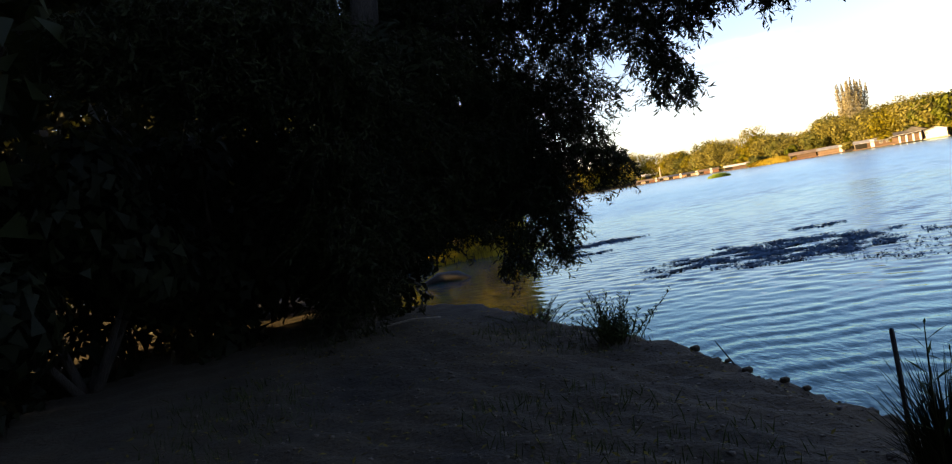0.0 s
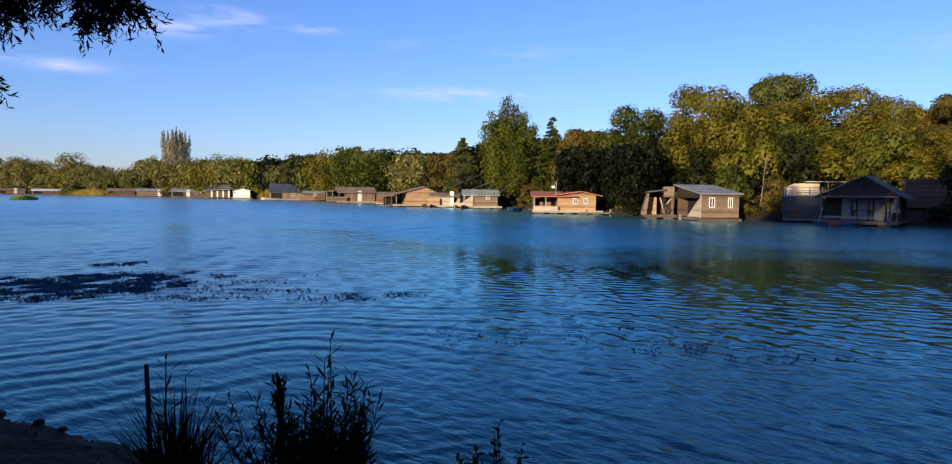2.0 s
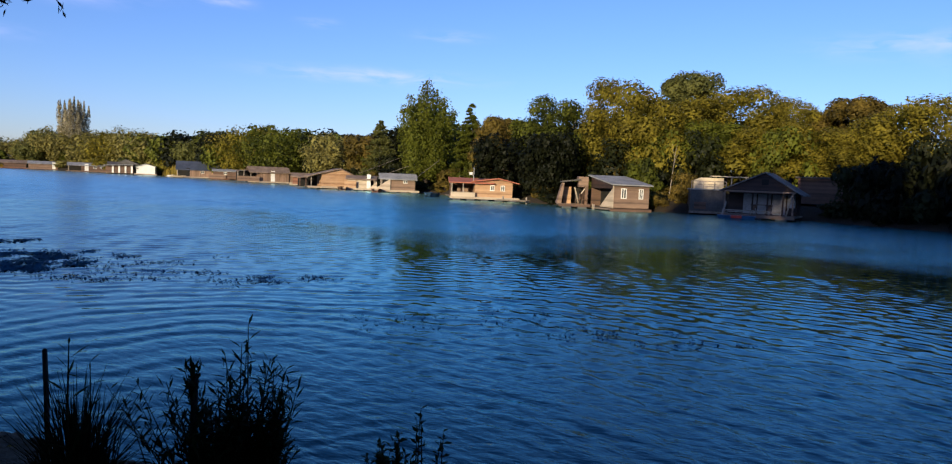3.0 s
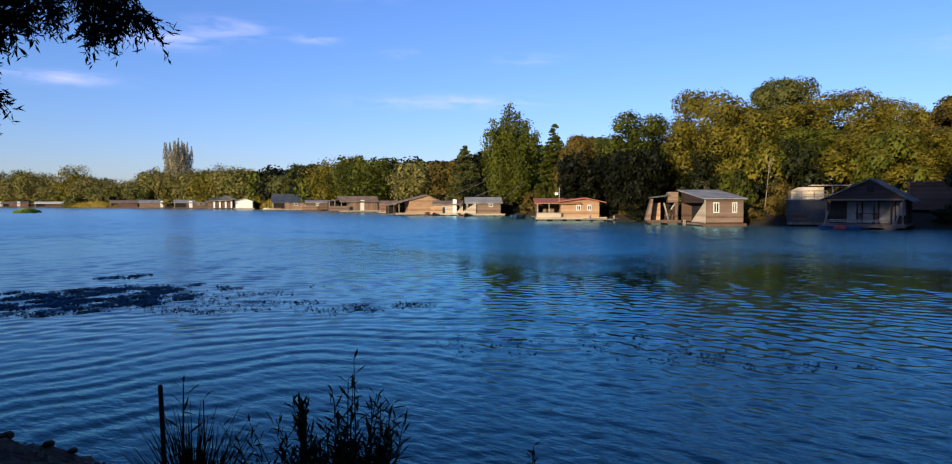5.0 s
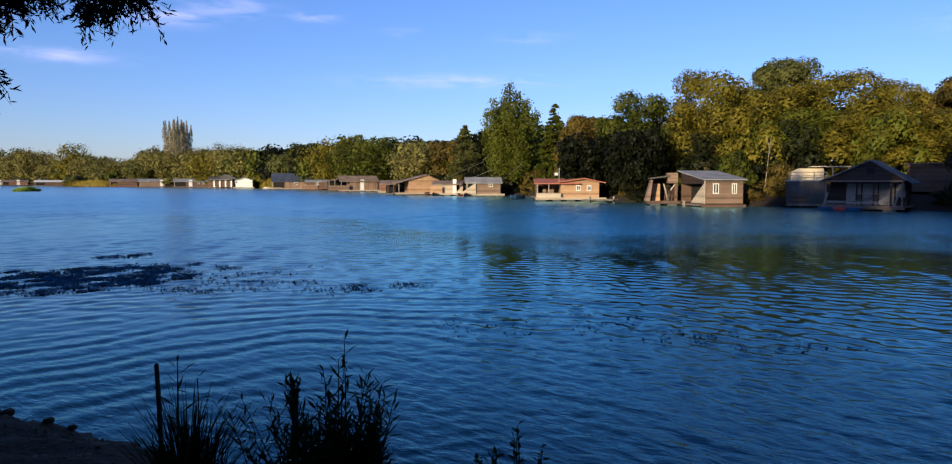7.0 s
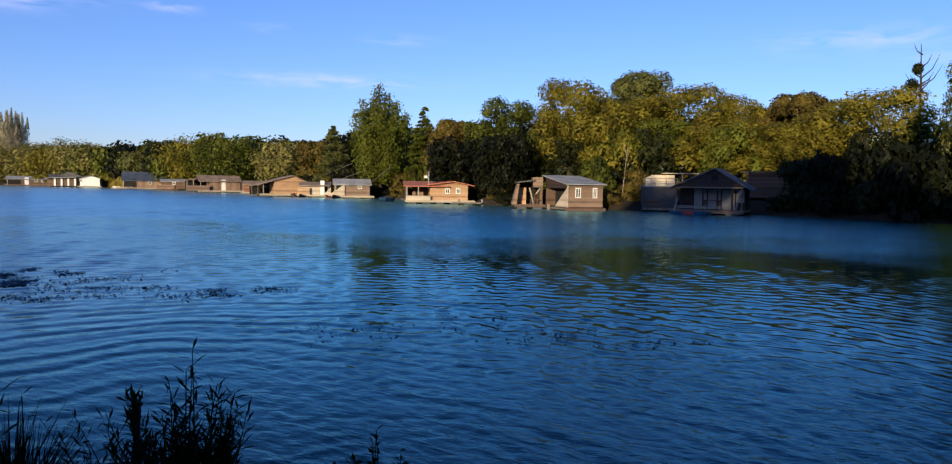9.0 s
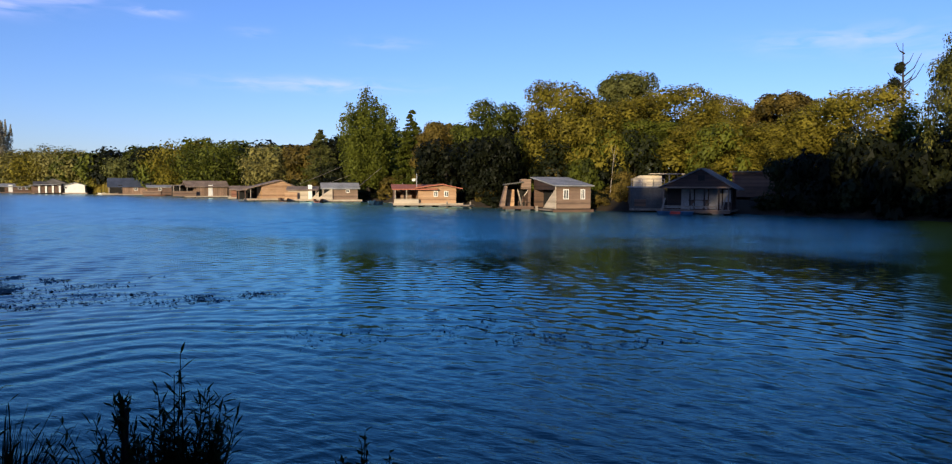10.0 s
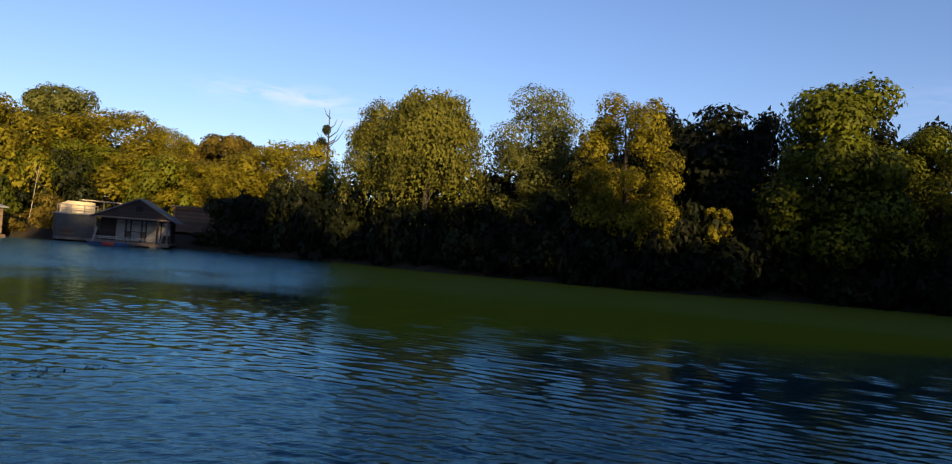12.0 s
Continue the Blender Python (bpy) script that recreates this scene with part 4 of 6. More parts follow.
hang("trunk", tubes("trunk", [([(0, 0, 0), (0.1, -0.15, 2), (0.05, -0.3, 3.6), (0.2, -0.4, 4.8)], [0.035, 0.028, 0.02, 0.008]), ([(0.08, -0.25, 3.2), (0.2, -0.6, 4.4)], [0.014, 0.005]), ([(0.05, -0.3, 3.8), (0.15, 0.0, 4.9)], [0.014, 0.005])], M_POLE, 6), slim)


# ---- cabins ----
def facing(x, y, turn=0.0):
    """A cabin's pose: its front (-y) towards the walk, then turned."""
    return pose(x, y, 0, 0, 0, math.degrees(math.atan2(y, x)) - 90 + turn)


def window(parent, x, z, w, h, y=0.0, side=False):
    fr = 0.07
    rows = [(x - w / 2, x + w / 2, y - 0.05, y + 0.02, z, z + fr), (x - w / 2, x + w / 2, y - 0.05, y + 0.02, z + h - fr, z + h),
            (x - w / 2, x - w / 2 + fr, y - 0.05, y + 0.02, z + fr, z + h - fr), (x + w / 2 - fr, x + w / 2, y - 0.05, y + 0.02, z + fr, z + h - fr),
            (x - 0.03, x + 0.03, y - 0.045, y + 0.02, z + fr, z + h - fr)]
    frame_ob = part("window", boxes(*rows), M_WHITE, parent, "white-painted window frame")
    part("pane", boxes((x - w / 2 + fr, x - 0.03, y - 0.012, y + 0.01, z + fr, z + h - fr)), M_GLASS, frame_ob)
    part("pane", boxes((x + 0.03, x + w / 2 - fr, y - 0.012, y + 0.01, z + fr, z + h - fr)), M_GLASS, frame_ob)
    return frame_ob


def gable_roof(parent, x0, x1, ridge, z_l, z_r, z_top, y0, y1, mat, thick=0.1, axis="y", label=""):
    prof = [(x0, z_l), (ridge, z_top), (x1, z_r), (x1, z_r + thick), (ridge, z_top + thick), (x0, z_l + thick)]
    return part("roof", slab(prof, y0, y1, axis), mat, parent, label)


def base_deck(parent, x0, x1, y0, y1, z=0.32, front=M_DECK):
    part("deck", boxes((x0, x1, y0, y1, z - 0.12, z)), M_DECK, parent, "weathered board deck")
    part("fascia", boxes((x0, x1, y0 - 0.03, y0, z - 0.2, z + 0.02)), front, parent)
    k = max(2, int((x1 - x0) / 1.3))
    for i in range(k):
        x = x0 + (x1 - x0) * (i + 0.5) / k
        part("float", boxes((x - 0.38, x + 0.38, y0 + 0.1, y1 - 0.1, -0.15, z - 0.12)), M_FLOAT, parent)


def railing(parent, x0, x1, y, z, h=0.9, step=0.9, mat=M_POLE):
    part("rail", boxes((x0, x1, y - 0.03, y + 0.03, z + h - 0.07, z + h)), mat, parent)
    part("rail", boxes((x0, x1, y - 0.02, y + 0.02, z + h * 0.5, z + h * 0.5 + 0.05)), mat, parent)
    k = max(1, int((x1 - x0) / step))
    for i in range(k + 1):
        x = x0 + (x1 - x0) * i / k
        part("rail_post", boxes((x - 0.035, x + 0.035, y - 0.035, y + 0.035, z, z + h)), mat, parent)


def simple_cabin(name, label, m, w, d, eave, top, wall, roof, axis="x", windows=(), door=None, porch=0.0, ridge=None, deck=0.5, front=M_PALE_BOARD):
    """A floating cabin: board walls, felt roof, windows, a door, a deck on floats, and a porch at one end if wanted."""
    ob = thing(name, label, "cabin", m, "floating cabins along the shore")
    x0, x1 = -w / 2, w / 2
    base_deck(ob, x0 - deck, x1 + deck, -deck, d + 0.3, 0.32, front)
    b0 = x0 + max(porch, 0)
    b1 = x1 - max(-porch, 0)
    rx = ridge if ridge is not None else 0.0
    if axis == "y":
        slope = lambda x: eave + (top - eave) * (1 - abs(x - rx) / (rx - x0 if x < rx else x1 - rx))
        prof = [(b0, 0.32), (b1, 0.32), (b1, slope(b1)), (b0, slope(b0))]
        if b0 < rx < b1:
            prof.insert(3, (rx, top))
        part("wall", slab(prof, 0, d), wall, ob)
        gable_roof(ob, x0 - 0.3, x1 + 0.3, rx, eave - 0.09, eave - 0.09, top + 0.004, -0.35, d + 0.3, roof)
    else:
        part("wall", slab([(0, 0.32), (d, 0.32), (d, eave), (d / 2, top), (0, eave)], b0, b1, "x"), wall, ob)
        gable_roof(ob, -0.35, d + 0.35, d / 2, eave - 0.12, eave - 0.12, top + 0.004, x0 - 0.25, x1 + 0.25, roof, 0.1, "x")
    for x, z, ww, hh in windows:
        window(ob, x, z, ww, hh)
    if door:
        x, dw, dm = door
        dob = part("door", boxes((x - dw / 2, x + dw / 2, -0.04, 0.01, 0.33, 0.33 + 1.85)), dm, ob)
        part("door_handle", boxes((x + dw / 2 - 0.12, x + dw / 2 - 0.06, -0.09, -0.04, 1.25, 1.32)), M_METAL, dob)
    if porch:
        px0, px1 = (x0, b0) if porch > 0 else (b1, x1)
        xp = px0 + 0.08 if porch > 0 else px1 - 0.08
        for y in (0.05, d - 0.1):
            part("post", boxes((xp - 0.05, xp + 0.05, y - 0.05, y + 0.05, 0.32, eave - 0.02)), M_POLE, ob)
        part("back_wall", boxes((px0 + 0.02, px1 - 0.02, d - 0.08, d, 0.32, eave)), M_DARKNESS, ob)
    return ob


# red-roofed cabin
red = thing("floating_cabin", "honey-coloured board cabin with red sheet roof and open porch", "cabin", facing(58.9, 38.0, 5), "floating cabins along the shore")
base_deck(red, -3.4, 3.4, -0.5, 4.2, 0.36, M_PALE_BOARD)
part("wall", slab([(-0.95, 0.36), (2.75, 0.36), (2.75, 1.86), (1.35, 2.16), (-0.95, 1.92)], 0, 3.8), M_PINE_BOARD, red)
gable_roof(red, -1.3, 3.35, 1.35, 1.80, 1.74, 2.165, -0.45, 4.1, M_TILE, 0.09, label="rust-red sheet roof")
part("porch_roof", slab([(-0.5, 1.66), (2.9, 2.12), (2.9, 2.2), (-0.5, 1.74)], -3.5, 0.9, "x"), M_TILE, red, "rust-red sheet roof over the porch")
for x in (0.75, 1.78):
    window(red, x, 1.0, 0.42, 0.55)
part("parapet", boxes((-3.3, -0.95, -0.45, -0.35, 0.36, 0.80)), M_PALE_BOARD, red, "pale board parapet")
for x in (-3.2, -2.1):
    part("post", boxes((x - 0.05, x + 0.05, -0.3, -0.2, 0.36, 1.75)), M_POLE, red)
part("back_wall", boxes((-3.2, -0.97, 2.6, 2.7, 0.36, 1.72)), M_DARK_BOARD, red)
part("end_wall", boxes((-3.3, -3.2, 0.5, 2.7, 0.36, 1.7)), M_DARK_BOARD, red)
part("counter", boxes((-2.6, -1.5, 1.6, 2.1, 0.36, 1.15)), M_GREY_BOARD, red)
part("chimney_pipe", boxes((-1.12, -1.06, 0.2, 0.26, 1.9, 3.2)), M_METAL, red)
part("vent_box", boxes((-1.5, -1.2, 0.3, 0.6, 2.5, 2.75)), M_WHITE, red)
part("step", boxes((3.4, 4.6, 0.2, 1.2, 0.1, 0.22)), M_DECK, red)

# grey double cabin with the boat bay
grey = thing("floating_cabin", "weathered grey-brown boarded cabin with grey sheet roof and open boat bay", "cabin", facing(52.2, 21.8, 24), "floating cabins along the shore")
base_deck(grey, -0.3, 3.2, -0.12, 4.8, 0.2, M_DARK_BOARD)
part("wall", slab([(0, 0.26), (4.5, 0.26), (4.5, 2.72), (0, 2.08)], 0.9, 3.0, "x"), M_GREY_BOARD, grey)
part("front_wall", boxes((0.0, 0.9, 0.0, 0.08, 0.26, 2.07)), M_GREY_BOARD, grey)
part("roof", slab([(-0.3, 2.02), (4.75, 2.74), (4.75, 2.82), (-0.3, 2.10)], -0.25, 3.2, "x"), M_GREY_ROOF, grey, "grey metal sheet roof")
part("gable_board", slab([(0, 1.75), (4.5, 1.75), (4.5, 2.70), (0, 2.06)], -0.02, 0.06, "x"), M_SHED_BOARD, grey, "dark boards over the boat bay")
# added dark panel that supplies the boat bay's inner shade
part("bay_shade_panel", boxes((0.82, 0.895, 0.1, 4.4, 0.27, 2.0)), M_DARKNESS, grey)
# pale boards paint the sunlight; the slant is the roof edge's shadow line
part("sunlit_panel", slab([(0.05, 0.26), (2.6, 0.26), (0.05, 1.9)], 0.0, 0.06, "x"), M_PALE_BOARD, grey, "sunlit part of a board panel, cut by the roof's shadow line")
part("corner_post", boxes((-0.08, 0.0, -0.08, 0.0, 0.2, 2.03)), M_PALE_BOARD, grey)
part("bay_side", boxes((0.0, 0.9, 4.42, 4.5, 0.26, 2.6)), M_DARK_BOARD, grey)
for x, w in ((0.85, 0.46), (2.3, 0.38)):
    window(grey, x, 1.0, w, 0.8, 0.0)
for y in (2.6, 2.9):
    part("mooring_pole", boxes((-0.5, -0.43, y, y + 0.07, -0.4, 0.42)), M_POLE, grey)

porch = thing("floating_cabin", "small boarded porch cabin with slanting side wall and orange-lit panel inside", "cabin", facing(54.4, 26.2, 4), "floating cabins along the shore")
base_deck(porch, -1.3, 1.3, -0.8, 2.6, 0.34, M_DARK_BOARD)
part("side_wall", slab([(-1.45, 0.34), (-1.05, 0.34), (-0.85, 2.05), (-1.0, 2.05)], -0.3, 2.2), M_GREY_BOARD, porch, "weathered slanting side wall")
part("roof", slab([(-1.1, 2.12), (0.45, 2.32), (0.45, 2.42), (-1.1, 2.22)], -0.55, 2.5), M_DARK_ROOF, porch)
part("back_wall", boxes((-1.0, 0.9, 2.0, 2.1, 0.34, 2.2)), M_DARKNESS, porch)
part("inner_panel", boxes((-0.85, -0.2, 0.9, 0.98, 0.34, 1.75)), M_PINE_BOARD, porch, "honey-coloured board panel")
part("tower", boxes((0.3, 1.1, -0.35, 1.8, 1.78, 2.62)), M_GREY_BOARD, porch)
part("tower_wall", boxes((0.85, 1.1, -0.3, 1.8, 0.34, 1.78)), M_DARK_BOARD, porch)
part("brace", slab([(0.5, 1.25), (0.56, 1.2), (0.95, 1.74), (0.85, 1.74)], -0.3, -0.24), M_PALE_BOARD, porch)
part("diagonal_board", slab([(0.35, 0.34), (0.5, 0.34), (0.1, 1.75), (0.0, 1.75)], 0.5, 0.56), M_POLE, porch)



def garden_chair(x, y, z, turn):
    ob = thing("garden_chair", "dark wooden garden chair on the cabin deck", "chair", pose(x, y, z, 0, 0, turn))
    part("seat", boxes((-0.22, 0.22, -0.22, 0.22, 0.40, 0.44)), M_DARK_BOARD, ob)
    part("backrest", boxes((-0.22, 0.22, 0.18, 0.23, 0.44, 0.86)), M_DARK_BOARD, ob)
    for sx in (-0.19, 0.19):
        for sy in (-0.19, 0.19):
            part("leg", boxes((sx - 0.02, sx + 0.02, sy - 0.02, sy + 0.02, 0, 0.40)), M_DARK_BOARD, ob)
    return ob


def in_cabin(ob, x, y, z=0.0):
    return ob.matrix_basis @ Vector((x, y, z))


for x in (0.35, 0.85):
    q = in_cabin(porch, x, -0.45, 0.34)
    garden_chair(q.x, q.y, q.z, 150 + 60 * x)

# dark gabled boathouse with the terrace
dark = thing("boathouse", "dark boarded boathouse with gable roof and pale inner doors", "boathouse", facing(53.7, 11.25, -9), "floating cabins along the shore")
base_deck(dark, -2.75, 2.35, -0.9, 4.6, 0.32, M_GREY_BOARD)
part("gable", slab([(-2.55, 2.02), (2.3, 2.02), (0.25, 3.28)], -0.55, -0.45), M_SHED_BOARD, dark, "dark boarded gable")
part("gable_vent", boxes((0.05, 0.5, -0.58, -0.55, 2.45, 2.85)), M_DARKNESS, dark)
gable_roof(dark, -2.8, 2.8, 0.25, 1.90, 1.75, 3.29, -0.75, 3.8, M_WORN_ROOF, 0.09, label="dull grey-brown sheet roof")
part("beam", boxes((-2.55, 2.3, -0.56, -0.42, 1.90, 2.02)), M_GREY_BOARD, dark)
part("back_wall", boxes((-2.5, 2.2, 1.4, 1.5, 0.32, 2.1)), M_SHED_BOARD, dark)
part("house_body", slab([(-2.5, 0.32), (2.2, 0.32), (2.2, 1.95), (0.25, 3.2), (-2.5, 1.95)], 1.5, 3.6), M_SHED_BOARD, dark)
for i in range(3):
    part("door", boxes((-1.45 + i * 1.0, -0.55 + i * 1.0, 1.34, 1.4, 0.36, 1.82)), M_DULL_WHITE, dark, "dull white panel door")
part("door", boxes((1.55, 2.1, 1.34, 1.4, 0.9, 1.8)), M_DULL_WHITE, dark, "dull white half door")
for x in (-2.4, -0.5, 0.5, 1.5, 2.15):
    part("post", boxes((x - 0.05, x + 0.05, -0.55, -0.45, 0.32, 1.9)), M_GREY_BOARD if x > 2 or x < -2 else M_SHED_BOARD, dark)
part("strut", slab([(-2.62, -0.2), (-2.5, -0.2), (-2.15, 1.2), (-2.25, 1.2)], -0.95, -0.85), M_POLE, dark)
part("strut", slab([(1.7, 0.3), (1.8, 0.3), (2.12, 1.8), (2.02, 1.8)], -0.62, -0.56), M_POLE, dark)
railing(dark, -2.4, 1.4, -0.85, 0.32, 0.32, 1.9)
q = in_cabin(dark, -1.35, -1.45)
rowboat = thing("rowing_boat", "blue dinghy with a red bow moored before the boathouse", "boat", pose(q.x, q.y, 0.0, 0, 0, math.degrees(math.atan2(q.y, q.x)) - 90))
bm = bmesh.new()
bmesh.ops.create_cube(bm, size=1)
for v in bm.verts:
    v.co = Vector((v.co.x * (2.6 if v.co.z > 0 else 2.2), v.co.y * (0.9 if v.co.z > 0 else 0.6), v.co.z * 0.34 + 0.08))
part("hull", bm, M_BLUE_FLOAT, rowboat)
part("bow_patch", boxes((-0.35, 0.35, -0.47, -0.44, 0.06, 0.26)), M_RED_PAINT, rowboat, "red painted patch")
part("thwart", boxes((-0.15, 0.15, -0.42, 0.42, 0.245, 0.27)), M_POLE, rowboat)
table = thing("veranda_table", "dark trestle table on the boathouse veranda", "table", Matrix.Translation(in_cabin(dark, 0.0, 0.3, 0.32)) @ dark.matrix_basis.to_3x3().to_4x4())
part("tabletop", boxes((-0.7, 0.7, -0.3, 0.3, 0.70, 0.74)), M_DARK_BOARD, table)
for x in (-0.55, 0.45):
    part("trestle", slab([(x - 0.25, 0), (x - 0.18, 0), (x + 0.05, 0.35), (x + 0.28, 0), (x + 0.35, 0), (x + 0.1, 0.4), (x + 0.3, 0.7), (x - 0.2, 0.7), (x, 0.4)], -0.04, 0.04), M_DARK_BOARD, table)

terrace = thing("terrace_building", "grey rendered boathouse block with railed roof terrace and sunlit cream hut", "boathouse", facing(57.2, 16.0, 6))
part("wall", boxes((-1.3, 1.3, 0, 3.5, 0.25, 1.95)), M_GREY_WALL, terrace)
part("ledge", boxes((-1.4, 1.9, -0.6, 0.0, 0.12, 0.28)), M_DECK, terrace)
part("roof_slab", boxes((-1.4, 1.4, -0.1, 3.6, 1.95, 2.05)), M_GREY_ROOF, terrace)
part("corner_pilaster", boxes((-1.3, -1.12, -0.06, 0.0, 0.25, 1.95)), M_GREY_WALL, terrace)
part("shutter", boxes((-1.0, -0.1, -0.05, 0.0, 0.45, 1.0)), M_DARK_BOARD, terrace)
railing(terrace, -1.25, 1.35, 0.05, 2.05, 0.62, 0.8)
hut = part("terrace_hut", slab([(-0.9, 2.05), (1.4, 2.05), (1.4, 2.95), (-0.4, 2.95), (-0.9, 2.7)], 2.0, 3.2), M_CREAM, terrace, "sunlit cream hut")
part("hut_roof", boxes((0.4, 3.2, 1.6, 3.3, 3.05, 3.12)), M_PALE_BOARD, terrace)
part("hut_post", boxes((3.0, 3.1, 1.7, 1.8, 2.05, 3.05)), M_POLE, terrace)
part("hut_post", boxes((1.9, 2.0, 1.7, 1.8, 2.05, 3.05)), M_POLE, terrace)

backhouse = thing("shed", "dark boarded shed with flat roof on the bank behind the boathouse", "shed", facing(61.5, 8.6, 0))
part("wall", boxes((-1.6, 1.7, 0, 3, 1.2, 3.2)), M_DARK_BOARD, backhouse)
part("roof", boxes((-1.8, 1.9, -0.3, 3.2, 3.2, 3.3)), M_DARK_ROOF, backhouse)
part("chimney", boxes((0.9, 1.2, 1.0, 1.3, 3.3, 3.65)), M_CREAM, backhouse)
part("chimney", boxes((1.7, 1.9, 1.0, 1.2, 3.3, 3.5)), M_CREAM, backhouse)
part("drain_pipe", boxes((-1.55, -1.4, -0.12, 0, 1.2, 3.2)), M_RUST_BOARD, backhouse)

# the row of cabins towards the distance
c7 = simple_cabin("floating_cabin", "grey-boarded cabin with grey felt roof and a slanting pale wind wall", facing(70.6, 58.6, 4), 4.3, 3.2, 1.75, 2.35, M_GREY_BOARD, M_GREY_ROOF, "x", [(0.9, 1.2, 0.5, 0.4)], None, 1.2, front=M_PALE_BOARD)
part("wind_wall", slab([(-3.1, 0.32), (-1.0, 0.32), (-1.0, 1.75)], -0.2, -0.1), M_PALE_BOARD, c7, "slanting pale board wall")
c6 = simple_cabin("floating_cabin", "low whitish boarded cabin with a tilted pale panel", facing(70.9, 65.2, -4), 3.6, 2.8, 1.55, 1.9, M_PALE_BOARD, M_BROWN_ROOF, "x", [], (1.0, 0.5, M_WHITE), -0.8)
c5 = simple_cabin("floating_cabin", "broad honey-brown boarded cabin with low gable front and porch", facing(71.3, 70.6, 10), 6.2, 4.2, 1.72, 2.75, M_PINE_BOARD, M_BROWN_ROOF, "y", [], None, 1.5, 0.9)
simple_cabin("floating_cabin", "small brown boarded cabin with brown roof", facing(77.7, 83.6, 0), 2.9, 2.5, 1.5, 1.95, M_RUST_BOARD, M_BROWN_ROOF, "x", [], None, 0.0)
c4 = simple_cabin("floating_cabin", "brown boarded cabin with brown felt roof and white door", facing(84.5, 99.0, 12), 6.6, 3.6, 1.9, 2.8, M_UPRIGHT, M_BROWN_ROOF, "x", [], (0.5, 0.7, M_WHITE), 1.6)
c3 = simple_cabin("floating_cabin", "long low dark cabin with flat pale-edged roof", facing(93.3, 120.2, 0), 7.6, 3.6, 1.8, 2.1, M_DARK_BOARD, M_GREY_ROOF, "x", [(-1.5, 1.1, 0.6, 0.5)], None, -2.5, front=M_RUST_BOARD)
c2 = simple_cabin("floating_cabin", "cabin with large slate-blue roof and honey-brown walls", facing(99.5, 140.5, 0), 8.6, 4.6, 1.8, 3.6, M_UPRIGHT, M_BLUE_ROOF, "x", [(1.0, 1.0, 0.7, 0.6)], (-2.0, 0.8, M_DARKNESS), 2.0, front=M_GREY_BOARD)
c1 = simple_cabin("floating_cabin", "white-painted cabin with shallow roof beside dark annexe", facing(102.9, 165.9, -6), 4.2, 4.0, 2.1, 2.7, M_WHITE, M_GREY_ROOF, "y", [(-1.9, 1.3, 0.6, 0.5)], None, 0.0)
simple_cabin("floating_cabin", "grey cabin with dark roof and white window row", facing(100.0, 171.5, 0), 6.0, 4.0, 2.0, 2.9, M_GREY_BOARD, M_DARK_ROOF, "x", [(-1.5, 1.0, 0.8, 0.7), (0.2, 1.0, 0.8, 0.7), (1.7, 1.0, 0.8, 0.7)], None, 1.5)
simple_cabin("floating_cabin", "brown cabin with pale grey roof and veranda", facing(101.6, 189.7, 0), 9.5, 4.5, 1.75, 2.4, M_DARK_BOARD, M_GREY_ROOF, "x", [(1.5, 1.0, 0.8, 0.7), (3.0, 1.0, 0.7, 0.7)], (-0.5, 0.9, M_WHITE), 3.0, front=M_GREY_BOARD)
simple_cabin("floating_cabin", "small grey cabin with pale roof", facing(101.0, 212.4, 0), 7.0, 4.5, 1.75, 2.4, M_GREY_BOARD, M_GREY_ROOF, "x", [], (2.6, 0.8, M_WHITE), 0.0, front=M_GREY_BOARD)
simple_cabin("floating_cabin", "dark brown cabin with brown roof", facing(98.1, 224.7, 0), 7.5, 4.5, 1.7, 2.4, M_DARK_BOARD, M_BROWN_ROOF, "x", [], None, 2.0, front=M_RUST_BOARD)
simple_cabin("floating_cabin", "long low cabin with whitish roof", facing(95.6, 274.0, 0), 11.0, 4.5, 1.5, 2.0, M_DARK_BOARD, M_WHITE, "x", [], (4.5, 1.2, M_WHITE), 3.0, front=M_GREY_BOARD)
for i, (x, y, w, wall, roof) in enumerate([(92.5, 302, 8, M_RUST_BOARD, M_BROWN_ROOF), (90.5, 316, 7, M_PALE_BOARD, M_DARK_ROOF), (88.0, 333, 9, M_PINE_BOARD, M_BLUE_ROOF), (86.0, 345, 8, M_PALE_BOARD, M_GREY_ROOF), (82.5, 358, 9, M_RUST_BOARD, M_BROWN_ROOF), (80.0, 368, 8, M_PALE_BOARD, M_BROWN_ROOF)]):
    simple_cabin("floating_cabin", "tiny distant cabin at the end of the lake", facing(x, y, 0), w, 4.5, 1.5, 2.1, wall, roof, "x", [], (1.0, 1.0, M_WHITE), 2.0, front=M_DARK_BOARD)
mast = thing("pale_mast", "pale mast standing among the distant cabins", "mast", pose(84.5, 352, 0))
hang("pole", tubes("pole", [([(0, 0, -0.3), (0, 0, 5.5), (0, 0, 7)], [0.45, 0.35, 0.15])], M_PALE_BOARD, 6), mast)

# lean-tos, fences and landing stages in front of the row
part("tilted_panel", slab([(1.1, 0.34), (2.1, 0.34), (2.1, 1.35)], -0.35, -0.28), M_PALE_BOARD, c6, "tilted pale board panel")
part("low_wall", boxes((-2.2, -0.6, -0.5, -0.42, 0.32, 1.25)), M_PINE_BOARD, c6)
part("landing_stage", boxes((-3.6, 2.2, -1.3, -0.55, 0.12, 0.24)), M_PALE_BOARD, c5, "pale board landing stage")
part("lean_to_roof", slab([(-4.6, 1.35), (-2.9, 1.62), (-2.9, 1.70), (-4.6, 1.43)], 0.2, 2.6), M_BROWN_ROOF, c5)
